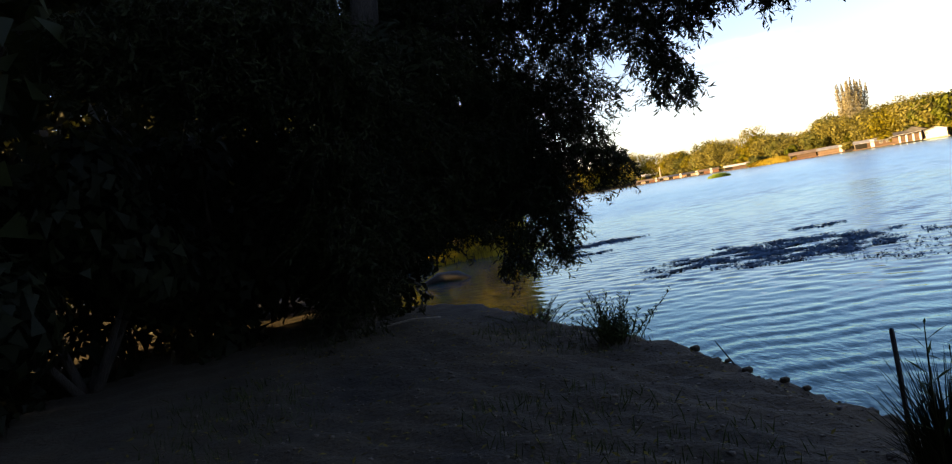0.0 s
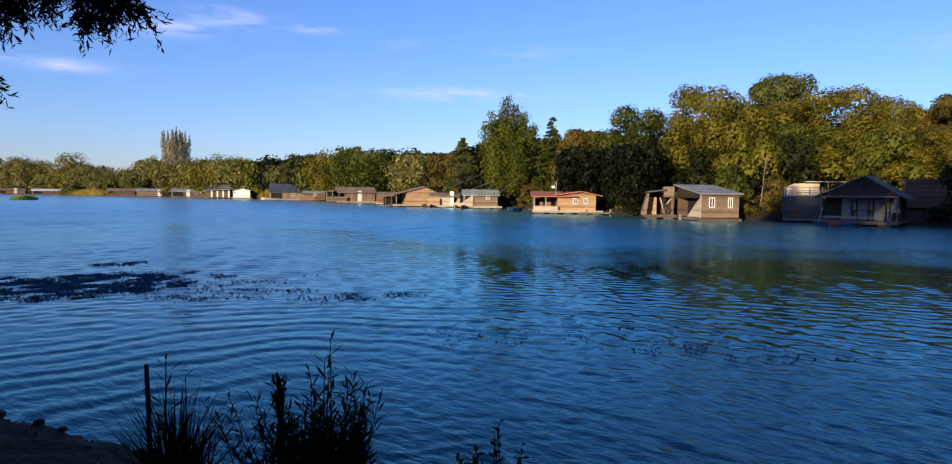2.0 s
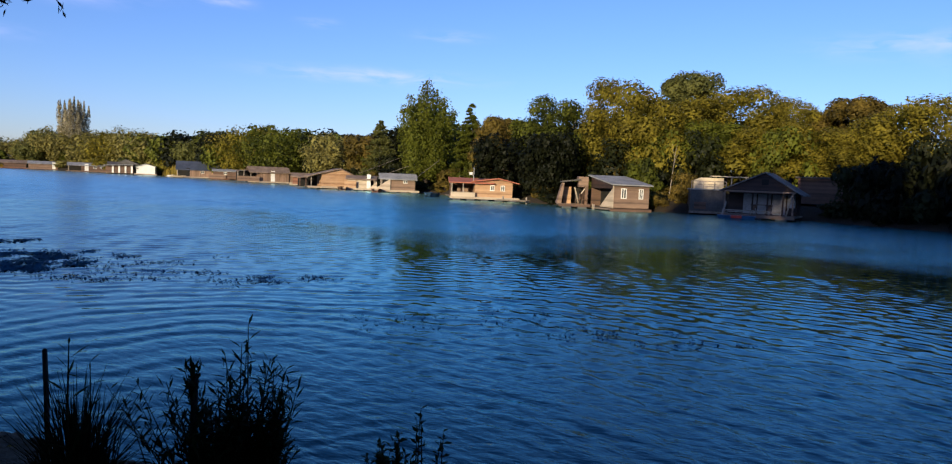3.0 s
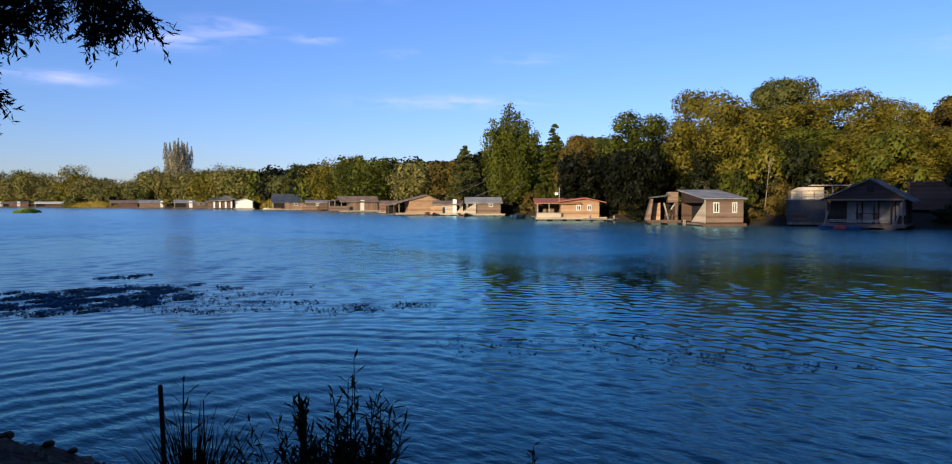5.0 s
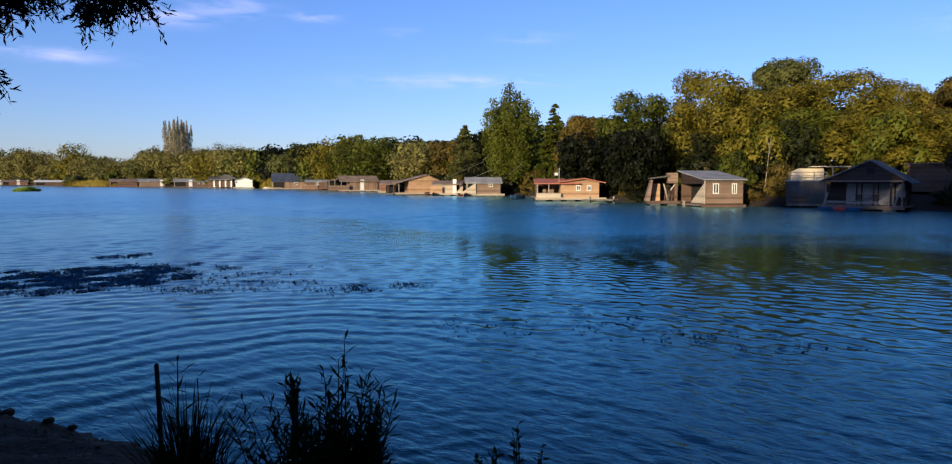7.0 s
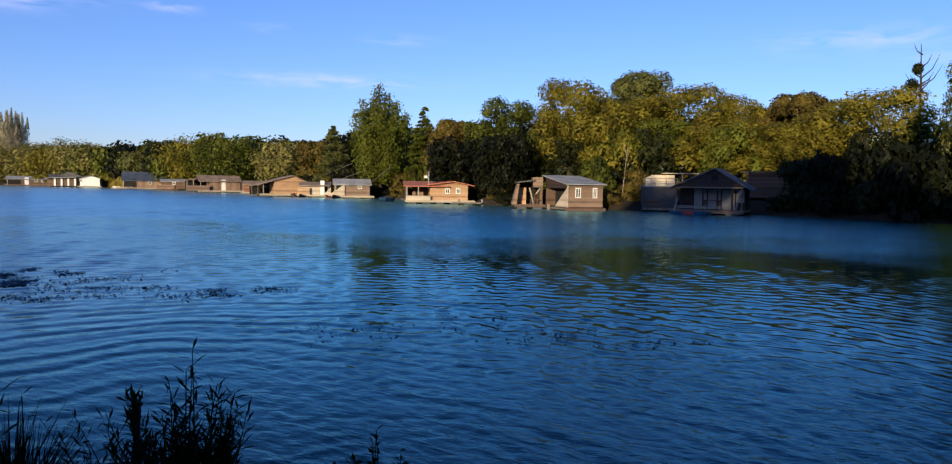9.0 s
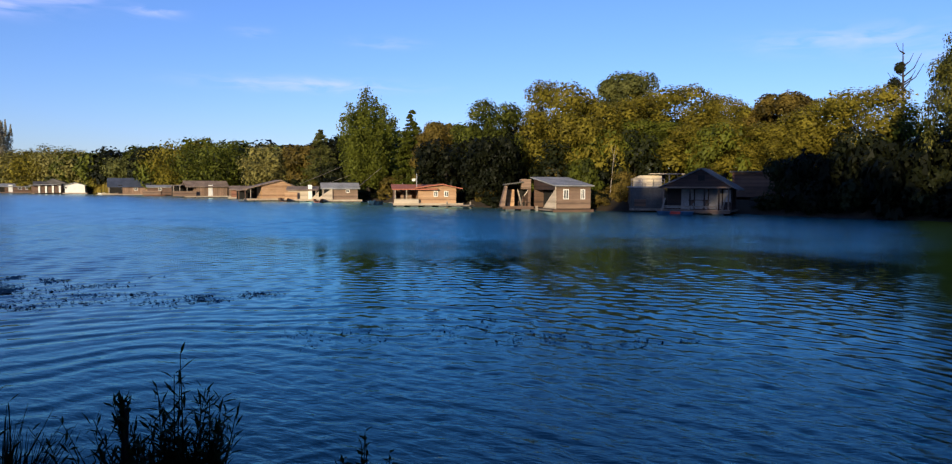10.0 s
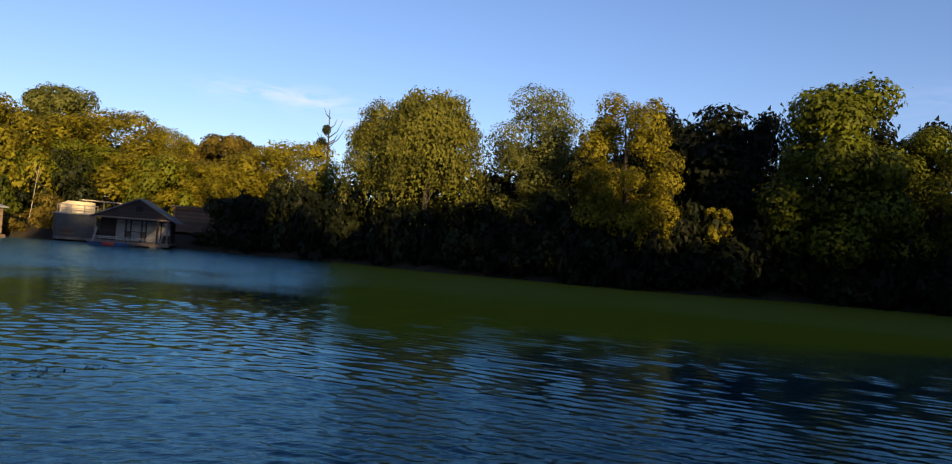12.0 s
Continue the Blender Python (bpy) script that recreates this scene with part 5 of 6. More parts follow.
for x in (-4.5, -3.7):
    part("lean_to_post", boxes((x - 0.05, x + 0.05, 0.2, 0.3, 0.2, 1.42)), M_DARK_BOARD, c5)
part("lean_to_back", boxes((-4.5, -3.1, 2.4, 2.5, 0.2, 1.4)), M_DARKNESS, c5)
part("board_fence", boxes((-5.6, -1.9, -0.55, -0.47, 0.30, 1.15)), M_GREY_BOARD, c4, "weathered board fence")
part("open_shed_roof", slab([(-5.4, 2.0), (-3.2, 2.25), (-3.2, 2.33), (-5.4, 2.08)], 0.4, 3.0), M_BROWN_ROOF, c4)
part("open_shed_back", boxes((-5.2, -3.3, 2.7, 2.8, 0.3, 2.0)), M_DARKNESS, c4)
for x in (-5.3, -4.3):
    part("shed_post", boxes((x - 0.06, x + 0.06, 0.4, 0.52, 0.3, 2.1)), M_POLE, c4)
part("side_gable", slab([(3.5, 0.3), (5.0, 0.3), (5.0, 1.5), (4.3, 2.0), (3.5, 1.5)], 0.2, 2.2), M_UPRIGHT, c4)
part("front_shed", slab([(-1.2, 0.3), (2.2, 0.3), (2.2, 1.5), (0.6, 1.75), (-1.2, 1.45)], -1.2, -0.1), M_DARK_BOARD, c3, "low red-brown front shed")
part("board_fence", boxes((-4.6, -1.4, -0.7, -0.62, 0.25, 1.1)), M_GREY_BOARD, c3)
for x in (2.6, 3.2, 3.8):
    part("post", boxes((x - 0.06, x + 0.06, -0.3, -0.18, 0.3, 2.0)), M_POLE, c3)
part("stack_of_boards", slab([(2.2, 0.3), (4.2, 0.3), (4.2, 0.9), (3.4, 1.6)], -0.6, 0.0), M_PINE_BOARD, c2)
part("landing_stage", boxes((-6.5, 5.5, -1.6, -0.6, 0.10, 0.26)), M_PALE_BOARD, c2, "pale board landing stage")
part("annexe", slab([(-9.0, 0.3), (-2.9, 0.3), (-2.9, 2.3), (-9.0, 2.0)], 0.6, 3.5), M_DARK_BOARD, c1, "dark open annexe")
part("annexe_roof", slab([(-9.3, 2.0), (-2.8, 2.32), (-2.8, 2.44), (-9.3, 2.12)], -0.5, 3.8), M_GREY_ROOF, c1)
for i in range(4):
    part("white_pillar", boxes((-7.6 + i * 1.4, -7.2 + i * 1.4, 0.42, 0.58, 0.3, 2.0)), M_WHITE, c1)
part("back_roof", slab([(-7.5, 2.4), (-5.0, 3.7), (-2.0, 2.6), (-2.0, 2.5), (-7.5, 2.3)], 3.6, 6.5), M_DARK_ROOF, c1)


def small_boat(x, y, turn, label, mat, size=1.0):
    """An open dinghy with pointed bow, inner floor and thwarts."""
    ob = thing("rowing_boat", label, "boat", pose(x, y, 0.0, 0, 0, turn) @ Matrix.Diagonal((size, size, size, 1)))
    bm = bmesh.new()
    rings = []
    for u, w, low in ((-1.5, 0.5, 0.0), (-0.8, 0.66, -0.08), (0.2, 0.68, -0.08), (1.1, 0.42, -0.02), (1.75, 0.03, 0.2)):
        rings.append([bm.verts.new(c) for c in ((u, -w, 0.38 + 0.06 * abs(u)), (u, -w * 0.6, low), (u, w * 0.6, low), (u, w, 0.38 + 0.06 * abs(u)), (u, w * 0.86, 0.36 + 0.06 * abs(u)), (u, w * 0.5, low + 0.08), (u, -w * 0.5, low + 0.08), (u, -w * 0.86, 0.36 + 0.06 * abs(u)))])
    for p, q in zip(rings, rings[1:]):
        for i in range(8):
            bm.faces.new((p[i], p[(i + 1) % 8], q[(i + 1) % 8], q[i]))
    bm.faces.new(rings[0])
    bm.faces.new(rings[-1])
    part("hull", bm, mat, ob)
    for u in (-0.8, 0.3):
        part("thwart", boxes((u - 0.12, u + 0.12, -0.55, 0.55, 0.26, 0.30)), M_POLE, ob)
    return ob


small_boat(98.3, 148.6, 254, "small white dinghy moored before the cabins", M_WHITE)
small_boat(96.2, 142.8, 338, "small cream dinghy moored before the cabins", M_CREAM)
small_boat(69.1, 66.8, 46, "dark wooden dinghy moored beside a cabin", M_DARK_BOARD)
small_boat(68.4, 60.2, 32, "brown wooden dinghy moored beside a cabin", M_RUST_BOARD)
small_boat(62.4, 47.1, 196, "blue dinghy moored at the jetty", M_BLUE_FLOAT)

# mooring booms from the bank to the cabins
for p, q in (((71.5, 57.0, 1.6), (78.5, 58.0, 4.6)), ((72.2, 63.5, 1.9), (80.0, 62.0, 4.4)), ((74.0, 68.5, 2.3), (82.0, 68.0, 4.8)), ((63.0, 42.5, 0.4), (66.0, 46.0, 2.4))):
    boom = thing("mooring_boom", "thin weathered mooring boom reaching from bank to cabin", "boom")
    hang("pole", tubes("pole", [([p, tuple((a + b) / 2 for a, b in zip(p, q)), q], [0.028, 0.028, 0.028])], M_POLE, 6), boom)
for x, y, n, turn in ((62.8, 44.0, 3.5, 62), (56.8, 33.5, 3.0, 95)):
    jetty = thing("jetty", "low weathered board jetty beside the cabin", "jetty", pose(x, y, 0, 0, 0, turn))
    part("deck", boxes((-n / 2, n / 2, -0.5, 0.5, 0.22, 0.32)), M_DECK, jetty)
    for sx in (-n / 2 + 0.3, n / 2 - 0.3):
        part("pile", boxes((sx - 0.07, sx + 0.07, -0.45, -0.31, -0.8, 0.6)), M_POLE, jetty)


# ---- the near willow ----
near_willow = thing("willow_tree", "dark overhanging willow with drooping leafy twigs on the near bank", "tree")
rng = np.random.default_rng(21)
trunk_stem = [([(-2.4, 10.6, 0.2), (-2.3, 10.5, 1.6), (-1.9, 10.4, 3.0), (-1.4, 10.3, 4.6), (-1.1, 10.3, 6.5)], [0.42, 0.34, 0.29, 0.22, 0.12])]
limbs = [
    ([(-1.9, 10.4, 3.0), (-0.4, 10.3, 4.5), (1.2, 9.8, 4.9), (2.4, 9.3, 4.5), (2.9, 8.9, 4.1)], [0.17, 0.12, 0.08, 0.045, 0.015]),
    ([(-2.2, 10.5, 2.0), (-1.0, 10.4, 2.7), (0.3, 10.2, 2.9), (1.4, 10.0, 2.7)], [0.14, 0.1, 0.06, 0.02]),
    ([(-1.5, 10.4, 4.2), (0.2, 10.8, 5.4), (1.8, 10.4, 5.9), (3.2, 9.4, 5.6)], [0.15, 0.1, 0.06, 0.02]),
    ([(-1.2, 10.3, 2.6), (0.0, 10.3, 2.3), (0.7, 10.1, 1.8)], [0.07, 0.05, 0.02]),
    ([(-1.9, 10.4, 3.0), (-2.2, 9.0, 4.4), (-1.5, 7.6, 5.2), (0.5, 6.8, 5.4)], [0.14, 0.1, 0.06, 0.02]),
]
hang("trunk", tubes("trunk", trunk_stem, M_BARK, 10), near_willow)
for limb in limbs:
    hang("limb", tubes("limb", [limb], M_BARK, 7), near_willow)


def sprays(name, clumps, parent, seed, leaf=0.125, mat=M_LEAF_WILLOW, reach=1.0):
    """Drooping twigs set with narrow leaves; a clump is a centre, its half sizes and its number of twigs."""
    rng = np.random.default_rng(seed)
    stems, cs, ns, als = [], [], [], []
    for (cx, cy, cz), (rx, ry, rz), k in clumps:
        for _ in range(k):
            d = unit(rng.normal(size=3)) * rng.uniform(0.25, 1.0) ** 0.5
            s = np.array([cx, cy, cz]) + d * (rx, ry, rz)
            out = np.array([d[0] * 0.5 + rng.normal() * 0.35, d[1] * 0.4 + rng.normal() * 0.35, -rng.uniform(0.2, 1.0)])
            ln = rng.uniform(0.22, 0.5) * reach
            bend = np.array([0, 0, -0.12])
            pts = [s, s + out * ln * 0.5 - bend * ln * 0.3, s + out * ln + bend * ln]
            stems.append(([tuple(p) for p in pts], [0.004, 0.003, 0.0012]))
            m = int(ln / 0.024) + 2
            u = np.linspace(0.05, 1.0, m)[:, None]
            base = (1 - u) ** 2 * pts[0] + 2 * u * (1 - u) * pts[1] + u * u * pts[2]
            al = unit(out + rng.normal(size=(m, 3)) * 0.65)
            cs.append(base + al * leaf * 0.5)
            als.append(al)
            ns.append(rng.normal(size=(m, 3)))
    c, n, al = np.concatenate(cs), np.concatenate(ns), np.concatenate(als)
    length = leaf * rng.uniform(0.65, 1.25, len(c))
    hang(name, leaf_mesh(name, c, n, length, length * 0.22, mat, rng, al), parent)
    tagged(hang("twig_spray", tubes("twig_spray", stems, M_BARK, 3), parent), kind="stuff")


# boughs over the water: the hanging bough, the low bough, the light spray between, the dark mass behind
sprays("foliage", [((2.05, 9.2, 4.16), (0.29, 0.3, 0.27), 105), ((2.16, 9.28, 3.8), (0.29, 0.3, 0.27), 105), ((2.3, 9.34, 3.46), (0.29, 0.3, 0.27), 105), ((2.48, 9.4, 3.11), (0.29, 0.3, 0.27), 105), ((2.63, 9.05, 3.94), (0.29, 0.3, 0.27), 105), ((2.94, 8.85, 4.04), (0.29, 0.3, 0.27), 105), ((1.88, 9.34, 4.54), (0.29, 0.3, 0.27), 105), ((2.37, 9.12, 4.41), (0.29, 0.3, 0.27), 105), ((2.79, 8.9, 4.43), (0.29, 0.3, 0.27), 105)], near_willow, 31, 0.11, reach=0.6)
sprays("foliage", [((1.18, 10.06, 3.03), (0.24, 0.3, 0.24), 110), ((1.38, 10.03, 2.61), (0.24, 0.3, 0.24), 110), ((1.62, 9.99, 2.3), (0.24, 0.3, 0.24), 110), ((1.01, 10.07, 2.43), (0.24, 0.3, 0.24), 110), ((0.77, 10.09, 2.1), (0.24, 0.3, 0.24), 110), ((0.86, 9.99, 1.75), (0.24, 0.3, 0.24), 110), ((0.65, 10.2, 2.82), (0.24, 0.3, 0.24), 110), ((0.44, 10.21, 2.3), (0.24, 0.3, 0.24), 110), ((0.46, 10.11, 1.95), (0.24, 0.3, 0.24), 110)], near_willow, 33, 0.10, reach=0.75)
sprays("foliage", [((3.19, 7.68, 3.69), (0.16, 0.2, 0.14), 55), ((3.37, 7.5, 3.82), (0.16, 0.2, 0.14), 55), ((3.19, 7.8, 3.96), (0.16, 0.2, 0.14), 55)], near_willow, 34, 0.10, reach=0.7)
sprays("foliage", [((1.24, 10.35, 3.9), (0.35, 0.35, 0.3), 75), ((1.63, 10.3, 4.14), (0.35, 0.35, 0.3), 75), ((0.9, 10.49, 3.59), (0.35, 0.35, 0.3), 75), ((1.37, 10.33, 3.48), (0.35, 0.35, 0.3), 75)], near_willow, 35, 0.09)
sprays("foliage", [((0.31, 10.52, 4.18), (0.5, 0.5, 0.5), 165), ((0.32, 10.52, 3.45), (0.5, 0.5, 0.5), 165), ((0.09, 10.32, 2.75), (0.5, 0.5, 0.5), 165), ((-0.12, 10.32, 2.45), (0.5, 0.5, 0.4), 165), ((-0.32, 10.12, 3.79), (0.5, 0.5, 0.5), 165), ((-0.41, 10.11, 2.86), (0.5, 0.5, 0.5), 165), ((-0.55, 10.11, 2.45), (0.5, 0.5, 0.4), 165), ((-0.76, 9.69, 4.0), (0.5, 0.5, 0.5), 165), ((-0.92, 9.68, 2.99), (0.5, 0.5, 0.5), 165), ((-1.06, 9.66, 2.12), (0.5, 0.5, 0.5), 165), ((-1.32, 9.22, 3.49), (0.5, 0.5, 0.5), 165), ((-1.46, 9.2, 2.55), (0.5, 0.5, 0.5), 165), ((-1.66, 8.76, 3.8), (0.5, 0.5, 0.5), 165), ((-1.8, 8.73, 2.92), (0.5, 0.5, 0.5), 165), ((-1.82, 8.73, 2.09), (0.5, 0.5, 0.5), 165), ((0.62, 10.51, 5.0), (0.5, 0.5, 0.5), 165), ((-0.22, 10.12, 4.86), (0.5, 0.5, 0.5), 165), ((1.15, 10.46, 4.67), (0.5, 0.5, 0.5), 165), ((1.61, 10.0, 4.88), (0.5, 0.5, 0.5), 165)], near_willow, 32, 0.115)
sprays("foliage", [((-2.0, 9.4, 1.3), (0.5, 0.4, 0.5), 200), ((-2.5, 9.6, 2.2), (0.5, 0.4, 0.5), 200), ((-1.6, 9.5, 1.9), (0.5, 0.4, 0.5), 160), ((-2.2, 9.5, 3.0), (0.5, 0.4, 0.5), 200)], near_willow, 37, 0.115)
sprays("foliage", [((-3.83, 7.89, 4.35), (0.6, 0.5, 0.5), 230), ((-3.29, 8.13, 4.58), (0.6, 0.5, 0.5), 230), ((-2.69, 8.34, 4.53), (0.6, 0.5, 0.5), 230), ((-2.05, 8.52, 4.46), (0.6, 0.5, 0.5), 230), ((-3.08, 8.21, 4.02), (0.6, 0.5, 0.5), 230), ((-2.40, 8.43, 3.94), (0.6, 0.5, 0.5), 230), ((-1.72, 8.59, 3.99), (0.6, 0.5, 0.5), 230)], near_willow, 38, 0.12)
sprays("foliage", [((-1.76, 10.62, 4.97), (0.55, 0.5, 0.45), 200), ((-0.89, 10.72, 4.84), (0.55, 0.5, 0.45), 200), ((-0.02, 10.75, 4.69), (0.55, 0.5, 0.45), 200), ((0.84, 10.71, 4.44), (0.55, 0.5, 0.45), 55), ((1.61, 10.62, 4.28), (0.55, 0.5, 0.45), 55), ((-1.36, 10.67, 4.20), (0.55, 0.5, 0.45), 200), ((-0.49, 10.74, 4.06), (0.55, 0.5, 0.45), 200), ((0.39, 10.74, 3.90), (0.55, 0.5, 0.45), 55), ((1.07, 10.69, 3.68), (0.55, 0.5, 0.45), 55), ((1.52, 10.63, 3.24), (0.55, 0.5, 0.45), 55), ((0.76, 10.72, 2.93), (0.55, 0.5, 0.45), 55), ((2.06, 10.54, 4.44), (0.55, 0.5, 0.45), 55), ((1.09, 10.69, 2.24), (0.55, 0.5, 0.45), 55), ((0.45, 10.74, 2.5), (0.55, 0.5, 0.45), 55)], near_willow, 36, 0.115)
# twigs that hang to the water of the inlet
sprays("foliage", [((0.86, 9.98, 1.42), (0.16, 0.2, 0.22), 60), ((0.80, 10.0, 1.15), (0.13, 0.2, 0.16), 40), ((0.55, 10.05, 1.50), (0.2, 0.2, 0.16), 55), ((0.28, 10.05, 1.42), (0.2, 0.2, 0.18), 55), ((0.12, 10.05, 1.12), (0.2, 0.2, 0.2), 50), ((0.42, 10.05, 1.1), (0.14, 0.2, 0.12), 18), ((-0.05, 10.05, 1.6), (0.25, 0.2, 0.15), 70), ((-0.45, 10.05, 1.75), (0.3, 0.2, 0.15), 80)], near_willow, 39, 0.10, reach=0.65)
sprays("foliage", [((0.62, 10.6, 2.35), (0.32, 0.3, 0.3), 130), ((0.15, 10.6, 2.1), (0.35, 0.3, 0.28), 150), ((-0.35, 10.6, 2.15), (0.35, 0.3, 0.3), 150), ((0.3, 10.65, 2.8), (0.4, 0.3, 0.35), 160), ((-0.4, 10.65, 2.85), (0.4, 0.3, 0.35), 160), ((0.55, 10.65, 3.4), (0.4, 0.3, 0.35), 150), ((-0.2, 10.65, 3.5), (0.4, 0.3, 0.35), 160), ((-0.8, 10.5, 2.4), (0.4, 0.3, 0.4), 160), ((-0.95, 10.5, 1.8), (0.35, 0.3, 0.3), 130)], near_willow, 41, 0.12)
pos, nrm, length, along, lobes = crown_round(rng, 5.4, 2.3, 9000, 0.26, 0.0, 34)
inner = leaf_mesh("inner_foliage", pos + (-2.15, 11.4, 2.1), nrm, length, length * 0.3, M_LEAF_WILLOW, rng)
hang("inner_foliage", inner, near_willow)

# bushes and reeds take their sunlit glow from the leaf colour
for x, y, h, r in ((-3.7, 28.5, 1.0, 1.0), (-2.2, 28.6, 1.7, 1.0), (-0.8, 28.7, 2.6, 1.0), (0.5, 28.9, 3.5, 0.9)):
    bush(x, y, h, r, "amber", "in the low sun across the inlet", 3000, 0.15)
reeds("reed_bed", "low reeds along the water's edge across the inlet, coloured as sunlit amber", (-4.6, 2.0, 27.3, 29.3), 1500, 0.6, 17, M_LEAF_AMBER_LIT, 0.06)

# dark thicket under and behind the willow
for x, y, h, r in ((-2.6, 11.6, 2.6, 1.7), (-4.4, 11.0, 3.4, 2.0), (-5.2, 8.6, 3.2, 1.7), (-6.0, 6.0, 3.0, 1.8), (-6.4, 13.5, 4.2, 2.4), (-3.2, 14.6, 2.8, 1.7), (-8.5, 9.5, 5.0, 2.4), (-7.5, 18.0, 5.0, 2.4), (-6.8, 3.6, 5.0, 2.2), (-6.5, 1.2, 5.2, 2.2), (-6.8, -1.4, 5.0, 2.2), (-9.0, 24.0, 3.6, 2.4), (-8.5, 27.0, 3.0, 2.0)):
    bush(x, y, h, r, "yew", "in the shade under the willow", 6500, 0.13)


# ---- plants at the water's edge ----
def leafy_stem(rng, foot, tip, leaf, count, stems, cs, ns, als, lens, bare=0.15, thick=0.006, stem_mat=M_REED):
    foot, tip = np.array(foot, float), np.array(tip, float)
    mid = (foot + tip) / 2 + np.array([rng.normal() * 0.03, rng.normal() * 0.03, 0.04])
    stems.append(([tuple(foot), tuple(mid), tuple(tip)], [thick, thick * 0.8, thick * 0.3]))
    u = np.linspace(bare, 1.0, count)[:, None]
    base = (1 - u) ** 2 * foot + 2 * u * (1 - u) * mid + u * u * tip
    a = rng.uniform(0, 6.283) + np.arange(count) * 2.4
    al = np.stack([np.cos(a), np.sin(a), np.full(count, 0.75)], -1) + rng.normal(size=(count, 3)) * 0.2
    al = unit(al)
    ln = leaf * (1.05 - 0.55 * u[:, 0]) * rng.uniform(0.75, 1.2, count)
    cs.append(base + al * ln[:, None] * 0.5)
    als.append(al)
    ns.append(np.cross(al, np.cross([0, 0, 1], al)) + rng.normal(size=(count, 3)) * 0.3)
    lens.append(ln)


def herb_clump(name, label, x, y, tips, leaf, seed, count=26, slim=0.22, foot_spread=0.35, mat=M_LEAF_HERB, bare=0.15, thick=0.006, stem_mat=M_REED):
    rng = np.random.default_rng(seed)
    z = max(on_ground(x, y), 0.02) - 0.03
    ob = thing(name, label, "plant", pose(x, y, z))
    stems, cs, ns, als, lens = [], [], [], [], []
    for tx, ty, tz in tips:
        leafy_stem(rng, (tx * foot_spread, ty * foot_spread, 0), (tx, ty, tz - z), leaf, count, stems, cs, ns, als, lens, bare, thick)
    tagged(hang("stem", tubes("stem", stems, stem_mat, 5), ob), kind="stuff")
    ln = np.concatenate(lens)
    hang("leaves", leaf_mesh("leaves", np.concatenate(cs), np.concatenate(ns), ln, ln * slim, mat, rng, np.concatenate(als)), ob)
    return ob, z


rng = np.random.default_rng(77)
# the tall willowherb: sprigs over a dense foot
across = Vector((0.70, -0.71, 0))
tips = []
for s, t in ((-0.33, 0.90), (-0.26, 0.86), (-0.19, 0.95), (-0.13, 1.0), (-0.07, 1.03), (-0.02, 1.08), (0.0, 1.17), (0.04, 1.02), (0.07, 0.99), (0.09, 0.95), (0.11, 1.01), (0.15, 0.94), (0.19, 0.96), (0.23, 0.9)):
    tips.append((across.x * s, across.y * s + rng.normal() * 0.05, t))
for _ in range(105):
    s = rng.uniform(-0.26, 0.2)
    tips.append((across.x * s + rng.normal() * 0.05, across.y * s + rng.normal() * 0.05, rng.uniform(0.45, 0.86)))
herb_clump("willowherb", "dark leafy clump of willowherb with narrow leaves at the water's edge", 2.2, 2.72, tips, 0.145, 51, 34, 0.17, 0.22)
tips = [(across.x * q, across.y * q + rng.normal() * 0.03, t) for q, t in ((-0.46, 0.90), (-0.40, 0.82), (-0.33, 0.92), (-0.29, 0.80), (-0.36, 0.72), (-0.26, 0.70), (-0.22, 0.86), (-0.42, 0.76))]
herb_clump("willowherb", "leaning fan of narrow-leaved willowherb shoots at the water's edge", 2.1, 2.8, tips, 0.125, 61, 22, 0.17, 0.12, thick=0.004)
# sedge and reed clump beside the post
z0 = on_ground(1.85, 3.3) - 0.03
sedge = thing("sedge_clump", "clump of thin arching sedge with one broad-leaved reed stem", "plant", pose(1.77, 3.35, z0))
stems, cs, ns, als, lens = [], [], [], [], []
k = 420
a = rng.uniform(0, 6.283, k)
for i in range(k):
    s = rng.uniform(0, 0.13)
    f = (s * math.cos(a[i]), s * math.sin(a[i]), 0)
    h = rng.uniform(0.22, 0.66) * (1 - s)
    o = rng.uniform(0.0, 0.24)
    stems.append(([f, (f[0] + o * 0.35 * math.cos(a[i]), f[1] + o * 0.35 * math.sin(a[i]), h * 0.65), (f[0] + o * math.cos(a[i]), f[1] + o * math.sin(a[i]), h)], [0.004, 0.003, 0.001]))
tagged(hang("blade_tuft", tubes("blade_tuft", stems, M_REED, 3), sedge), kind="stuff")
stems = []
leafy_stem(rng, (-0.05, -0.05, 0), (-0.12, -0.15, 1.09 - z0), 0.2, 15, stems, cs, ns, als, lens, 0.35, 0.008)
leafy_stem(rng, (0.02, 0.0, 0), (0.0, -0.1, 0.98 - z0), 0.13, 14, stems, cs, ns, als, lens, 0.3, 0.006)
hang("stem", tubes("stem", stems, M_REED, 5), sedge)
ln = np.concatenate(lens)
hang("leaves", leaf_mesh("leaves", np.concatenate(cs), np.concatenate(ns), ln, ln * 0.11, M_LEAF_HERB, rng, np.concatenate(als)), sedge)
# the post
zp = on_ground(1.98, 4.1)
stake = thing("wooden_stake", "thin dark weathered wooden stake driven into the bank", "stake", pose(1.98, 4.1, zp - 0.2))
hang("stake_shaft", tubes("stake_shaft", [([(0.03, 0.02, 0), (0.015, 0.01, 0.5), (0, 0, 0.86 - zp + 0.2), (0, 0, 0.868 - zp + 0.2)], [0.015, 0.014, 0.013, 0.008])], M_BARK, 9), stake)
# second stake inside the willowherb
zq = on_ground(2.12, 2.9)
stake2 = thing("wooden_stake", "short dark wooden stake half hidden in willowherb", "stake", pose(2.02, 2.85, zq - 0.2))
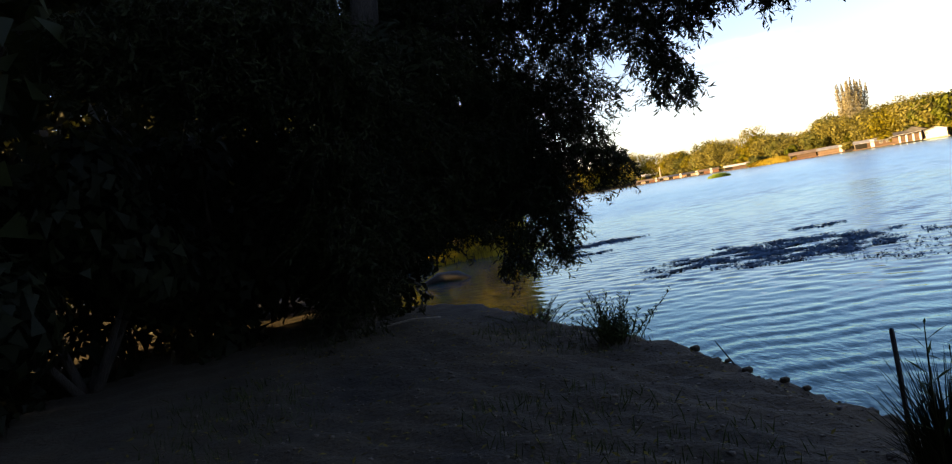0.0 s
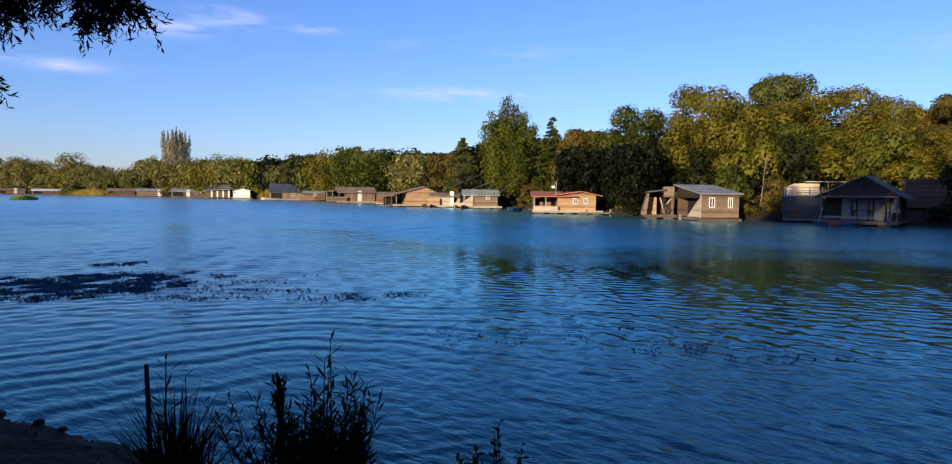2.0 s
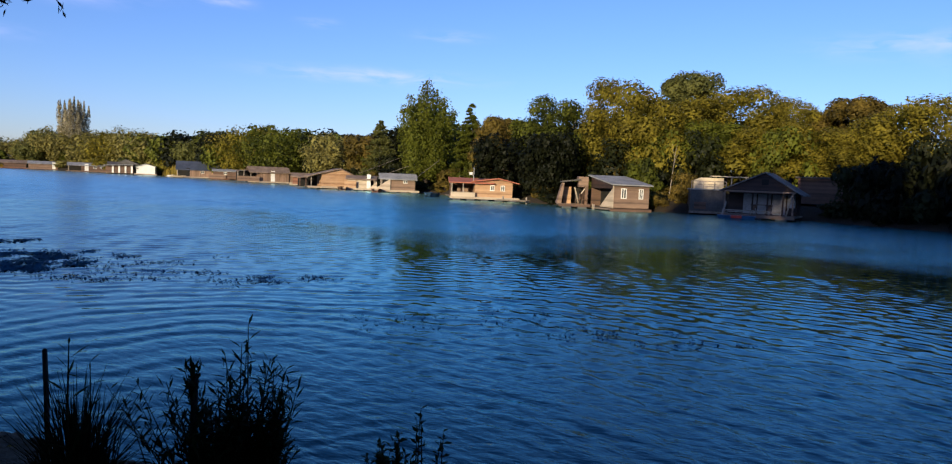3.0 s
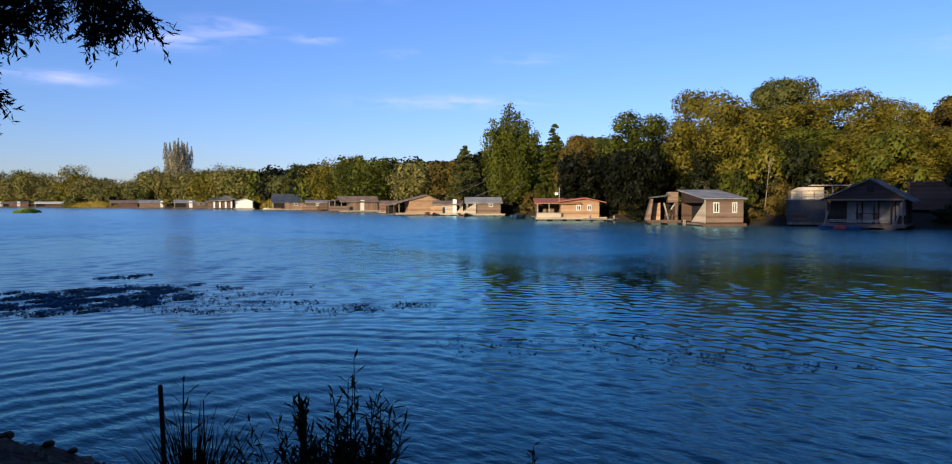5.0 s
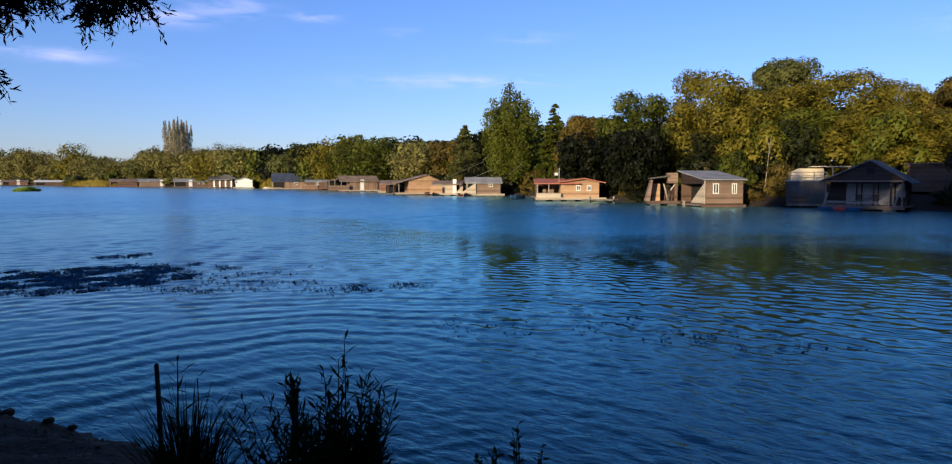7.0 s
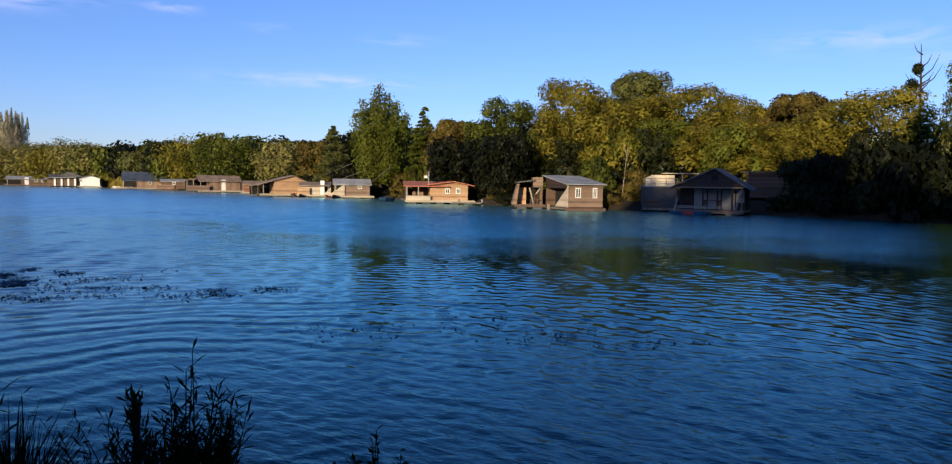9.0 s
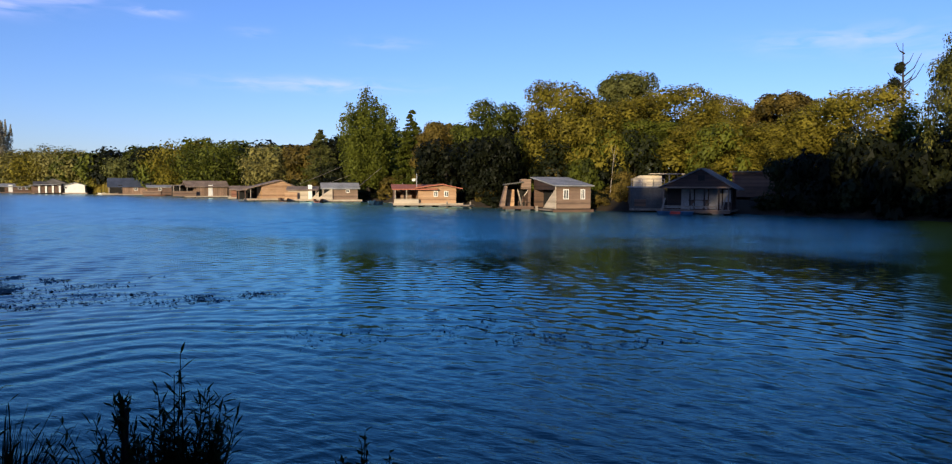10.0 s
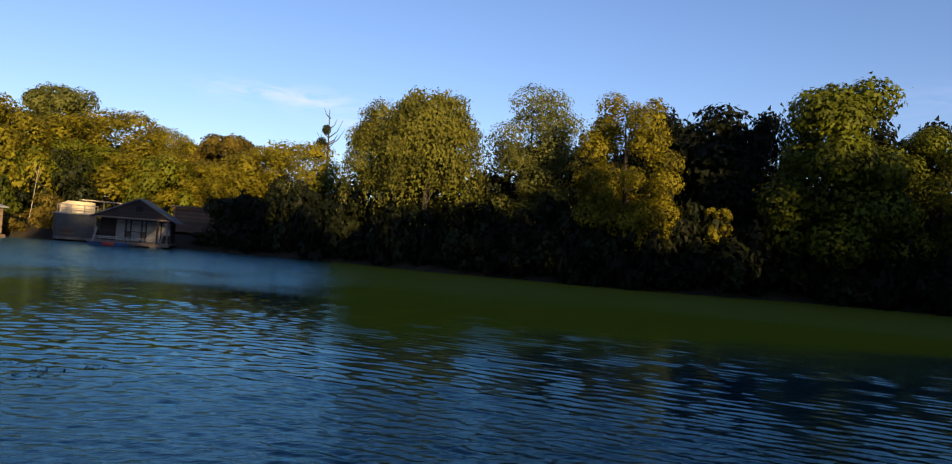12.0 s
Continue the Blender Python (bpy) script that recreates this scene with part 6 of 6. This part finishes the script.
hang("stake_shaft", tubes("stake_shaft", [([(0, 0, 0), (0, 0, 0.5), (0.01, 0, 0.95 - zq + 0.2)], [0.019, 0.017, 0.015])], M_BARK, 9), stake2)
k = 60
al = unit(rng.normal(size=(k, 3)) * (0.35, 0.35, 0.2) + (0, 0, 1))
c = np.stack([rng.normal(size=k) * 0.014, rng.normal(size=k) * 0.014, 0.95 - zq + 0.2 + rng.uniform(-0.12, 0.03, k)], -1) + al * 0.03
hang("sprout", leaf_mesh("sprout", c, rng.normal(size=(k, 3)), 0.075, 0.014, M_LEAF_HERB, rng, al), stake2, "tuft of narrow leaves on the stake's head")
# broad-leaved dock with a seed spike
tips = [(0, 0, 0.90), (0.01, 0.01, 0.87), (-0.01, 0.01, 0.85), (0.06, -0.08, 0.80), (0.055, -0.07, 0.77), (-0.05, 0.07, 0.79), (-0.06, 0.09, 0.76), (-0.1, 0.13, 0.75)]
herb_clump("dock_plant", "broad-leaved dock with upright seed spike at the water's edge", 2.42, 1.86, tips, 0.075, 53, 34, 0.45)
tips = [(rng.normal() * 0.06, rng.normal() * 0.06, rng.uniform(0.60, 0.75)) for _ in range(26)]
herb_clump("nettle_clump", "green low nettle clump beside the dock", 2.36, 1.98, tips, 0.08, 54, 20, 0.5)
tips = [(rng.normal() * 0.03, rng.normal() * 0.03, 0.62) for _ in range(3)]
herb_clump("nettle_clump", "single upright weed on the bank", 3.0, 0.42, tips, 0.06, 55, 16, 0.3)
# sprigs farther along the bank
tips = [(rng.normal() * 0.22, rng.normal() * 0.25, rng.uniform(0.45, 0.86)) for _ in range(40)]
herb_clump("willowherb", "low dark willowherb clump overhanging the bank edge", 1.0, 7.5, tips, 0.095, 56, 32, 0.28)
tips = [(rng.normal() * 0.3, rng.normal() * 0.3, rng.uniform(0.4, 0.6)) for _ in range(30)]
herb_clump("willowherb", "low dark herbs at the foot of the willow", 0.3, 9.6, tips, 0.075, 57, 18)
# leaning dead stick in the shallows
stick = thing("dead_stick", "thin bare stick leaning out of the shallow water", "stick", pose(1.85, 6.45, -0.2))
hang("twig", tubes("twig", [([(0.12, -0.25, 0), (0.0, 0.0, 0.3), (-0.2, -0.1, 0.62)], [0.011, 0.009, 0.004])], M_BARK, 6), stick)


# ---- stones, litter and grass on the bank ----
def pebble_mesh(name, spots, mat):
    """Lumpy eight-cornered stones: centre, size."""
    base = np.array([(x, y, z) for x in (-1, 1) for y in (-1, 1) for z in (-1, 1)], float) * 0.5
    quads = np.array([(0, 1, 3, 2), (4, 6, 7, 5), (0, 4, 5, 1), (2, 3, 7, 6), (0, 2, 6, 4), (1, 5, 7, 3)])
    rng = np.random.default_rng(len(spots))
    verts, faces = [], []
    for i, (x, y, z, s) in enumerate(spots):
        a = rng.uniform(0, 6.283)
        v = base * rng.uniform(0.55, 1.1, (8, 3)) * (s, s * rng.uniform(0.6, 1), s * rng.uniform(0.4, 0.7))
        v = v @ np.array([[math.cos(a), -math.sin(a), 0], [math.sin(a), math.cos(a), 0], [0, 0, 1]])
        verts.append(v + (x, y, z))
        faces.append(quads + 8 * i)
    return mesh_of(name, np.concatenate(verts), np.concatenate(faces), mat)


rng = np.random.default_rng(99)
for i in range(70):
    u = 1.6 + i / 70 * 10.2
    q = shore_point(u, abs(rng.normal()) * 0.12)
    s = rng.uniform(0.04, 0.13)
    z = on_ground(q[0], q[1])
    ob = hang("bank_stone", pebble_mesh("bank_stone", [(0, 0, 0, s)], M_GROUND if i % 7 else M_WETBARK))
    ob.location = (q[0], q[1], max(z, 0.0) + 0.01)
    tagged(ob, "dark rough stone at the water's edge", "stone", "stones at the water's edge")
xy = np.stack([rng.uniform(-3.0, 2.6, 6500), 1.5 + 9.5 * rng.random(6500) ** 1.4], -1)
xy = xy[shore_distance(xy[:, 0], xy[:, 1]) > 0.1]
gz = ground_height(xy[:, 0], xy[:, 1])
size = rng.gamma(2.0, 0.005, len(xy)) + 0.006
tagged(hang("gravel", pebble_mesh("gravel", [(x, y, z, s) for (x, y), z, s in zip(xy, gz, size)], M_STONE)), "scattered small gravel on the bare bank", "gravel", kind="stuff")
k = 9000
cx = rng.uniform(-4.5, 2.2, k)
cy = rng.uniform(1.0, 12, k)
keep = (shore_distance(cx, cy) > 0.15) & (np.sin(2.1 * cx + 0.7) + np.sin(1.7 * cy + cx) > 0.55)
cx, cy = cx[keep], cy[keep]
hh = rng.uniform(0.05, 0.16, len(cx))
c = np.stack([cx, cy, ground_height(cx, cy) + hh / 2 - 0.01], -1)
tagged(hang("grass", leaf_mesh("grass", c, rng.normal(size=c.shape) * (1, 1, 0.2), hh, 0.008, M_LEAF_HERB, rng, rng.normal(size=c.shape) * 0.35 + (0, 0, 1))), "patchy dark grass on the shaded bank", "grass", kind="stuff")
k = 1500
cx, cy = rng.uniform(-3.5, 2.3, k), rng.uniform(1.5, 11, k)
keep = shore_distance(cx, cy) > 0.1
c = np.stack([cx[keep], cy[keep], ground_height(cx[keep], cy[keep]) + 0.012], -1)
tagged(hang("leaf_litter", leaf_mesh("leaf_litter", c, rng.normal(size=c.shape) * 0.25 + (0, 0, 1), 0.06, 0.022, M_LEAF_TAN, rng)), "fallen willow leaves on the bank", "leaf litter", kind="stuff")
rock = hang("boulder", pebble_mesh("boulder", [(0, 0, 0, 0.28), (0.22, 0.05, -0.03, 0.2), (0.1, 0.12, 0.02, 0.16), (-0.2, 0.04, -0.02, 0.14)], M_STONE))
rock.location = (-0.22, 12.15, 0.05)
tagged(rock, "pale low boulder at the water's edge under the willow", "boulder")
hulk = thing("sunken_log", "dark waterlogged log lying in the inlet", "log", pose(-1.45, 20.6, -0.02, 0, 0, 4))
hang("log_body", tubes("log_body", [([(-0.9, 0, 0.0), (-0.4, 0.05, 0.14), (0.15, 0, 0.14), (0.5, -0.1, 0.02)], [0.06, 0.17, 0.15, 0.05])], M_WETBARK, 8), hulk)


# fallen stick on the bank
fallen = thing("fallen_branch", "thin pale bare branch lying on the bank", "branch", pose(-1.5, 10.0, on_ground(-1.5, 10.0) + 0.02))
hang("branch_stem", tubes("branch_stem", [([(-0.35, 0.0, 0.0), (0.1, 0.05, 0.03), (0.5, -0.02, 0.01)], [0.012, 0.015, 0.008])], M_POLE, 6), fallen)


# ---- floating weed ----
def weed_patch(label, cx, cy, rx, ry, turn, clusters, seed, size=0.09, spread=0.13, each=60):
    """Small leaves in loose clusters with open water between them."""
    rng = np.random.default_rng(seed)
    a, q = rng.uniform(0, 6.283, clusters), np.sqrt(rng.random(clusters)) * (1 + 0.3 * np.abs(rng.normal(size=clusters)))
    x, y = rx * q * np.cos(a), ry * q * np.sin(a)
    per = rng.integers(each // 5, each * 2, clusters)
    x = np.repeat(x, per) + rng.normal(size=per.sum()) * spread * 1.5
    y = np.repeat(y, per) + rng.normal(size=per.sum()) * spread
    t = radians(turn)
    c = np.stack([cx + x * math.cos(t) - y * math.sin(t), cy + x * math.sin(t) + y * math.cos(t), rng.uniform(0.006, 0.016, len(x))], -1)
    ln = size * rng.uniform(0.4, 1.5, len(x))
    me = leaf_mesh("floating_weed", c, rng.normal(size=c.shape) * 0.15 + (0, 0, 1), ln, ln * 0.5, M_WEED, rng, fold=0.1)
    tagged(hang("floating_weed", me), label, "water weed", kind="stuff")


WEED = "dark raft of floating water weed on the lake"
weed_patch(WEED, 5.7, 15.0, 2.1, 1.5, 8, 150, 1, 0.07, 0.085, 72)
weed_patch("loose tail of floating water weed", 7.6, 13.6, 1.5, 0.9, -25, 26, 9, 0.06, 0.10, 14)
weed_patch("loose tail of floating water weed", 7.0, 11.7, 1.2, 0.5, -25, 24, 2, 0.06, 0.12, 22)
weed_patch("thin patch of floating water weed", 8.6, 9.8, 0.9, 0.35, -35, 26, 3, 0.06, 0.09, 18)
weed_patch("narrow streak of floating water weed", 3.3, 25.0, 1.3, 0.6, 10, 26, 4, 0.16, 0.2, 40)
weed_patch("small tuft of floating water weed", 8.0, 18.6, 0.5, 0.25, 0, 8, 5, 0.13, 0.1, 16)
weed_patch("thin scattered floating water weed", 8.0, 5.3, 1.5, 0.5, -40, 24, 6, 0.05, 0.07, 9)
weed_patch("thin scattered floating water weed", 8.4, 3.4, 1.3, 0.45, -60, 24, 7, 0.05, 0.07, 9)
weed_patch("thin streak of floating water weed", 2.3, 21.5, 0.7, 0.3, 0, 10, 8, 0.14, 0.15, 25)
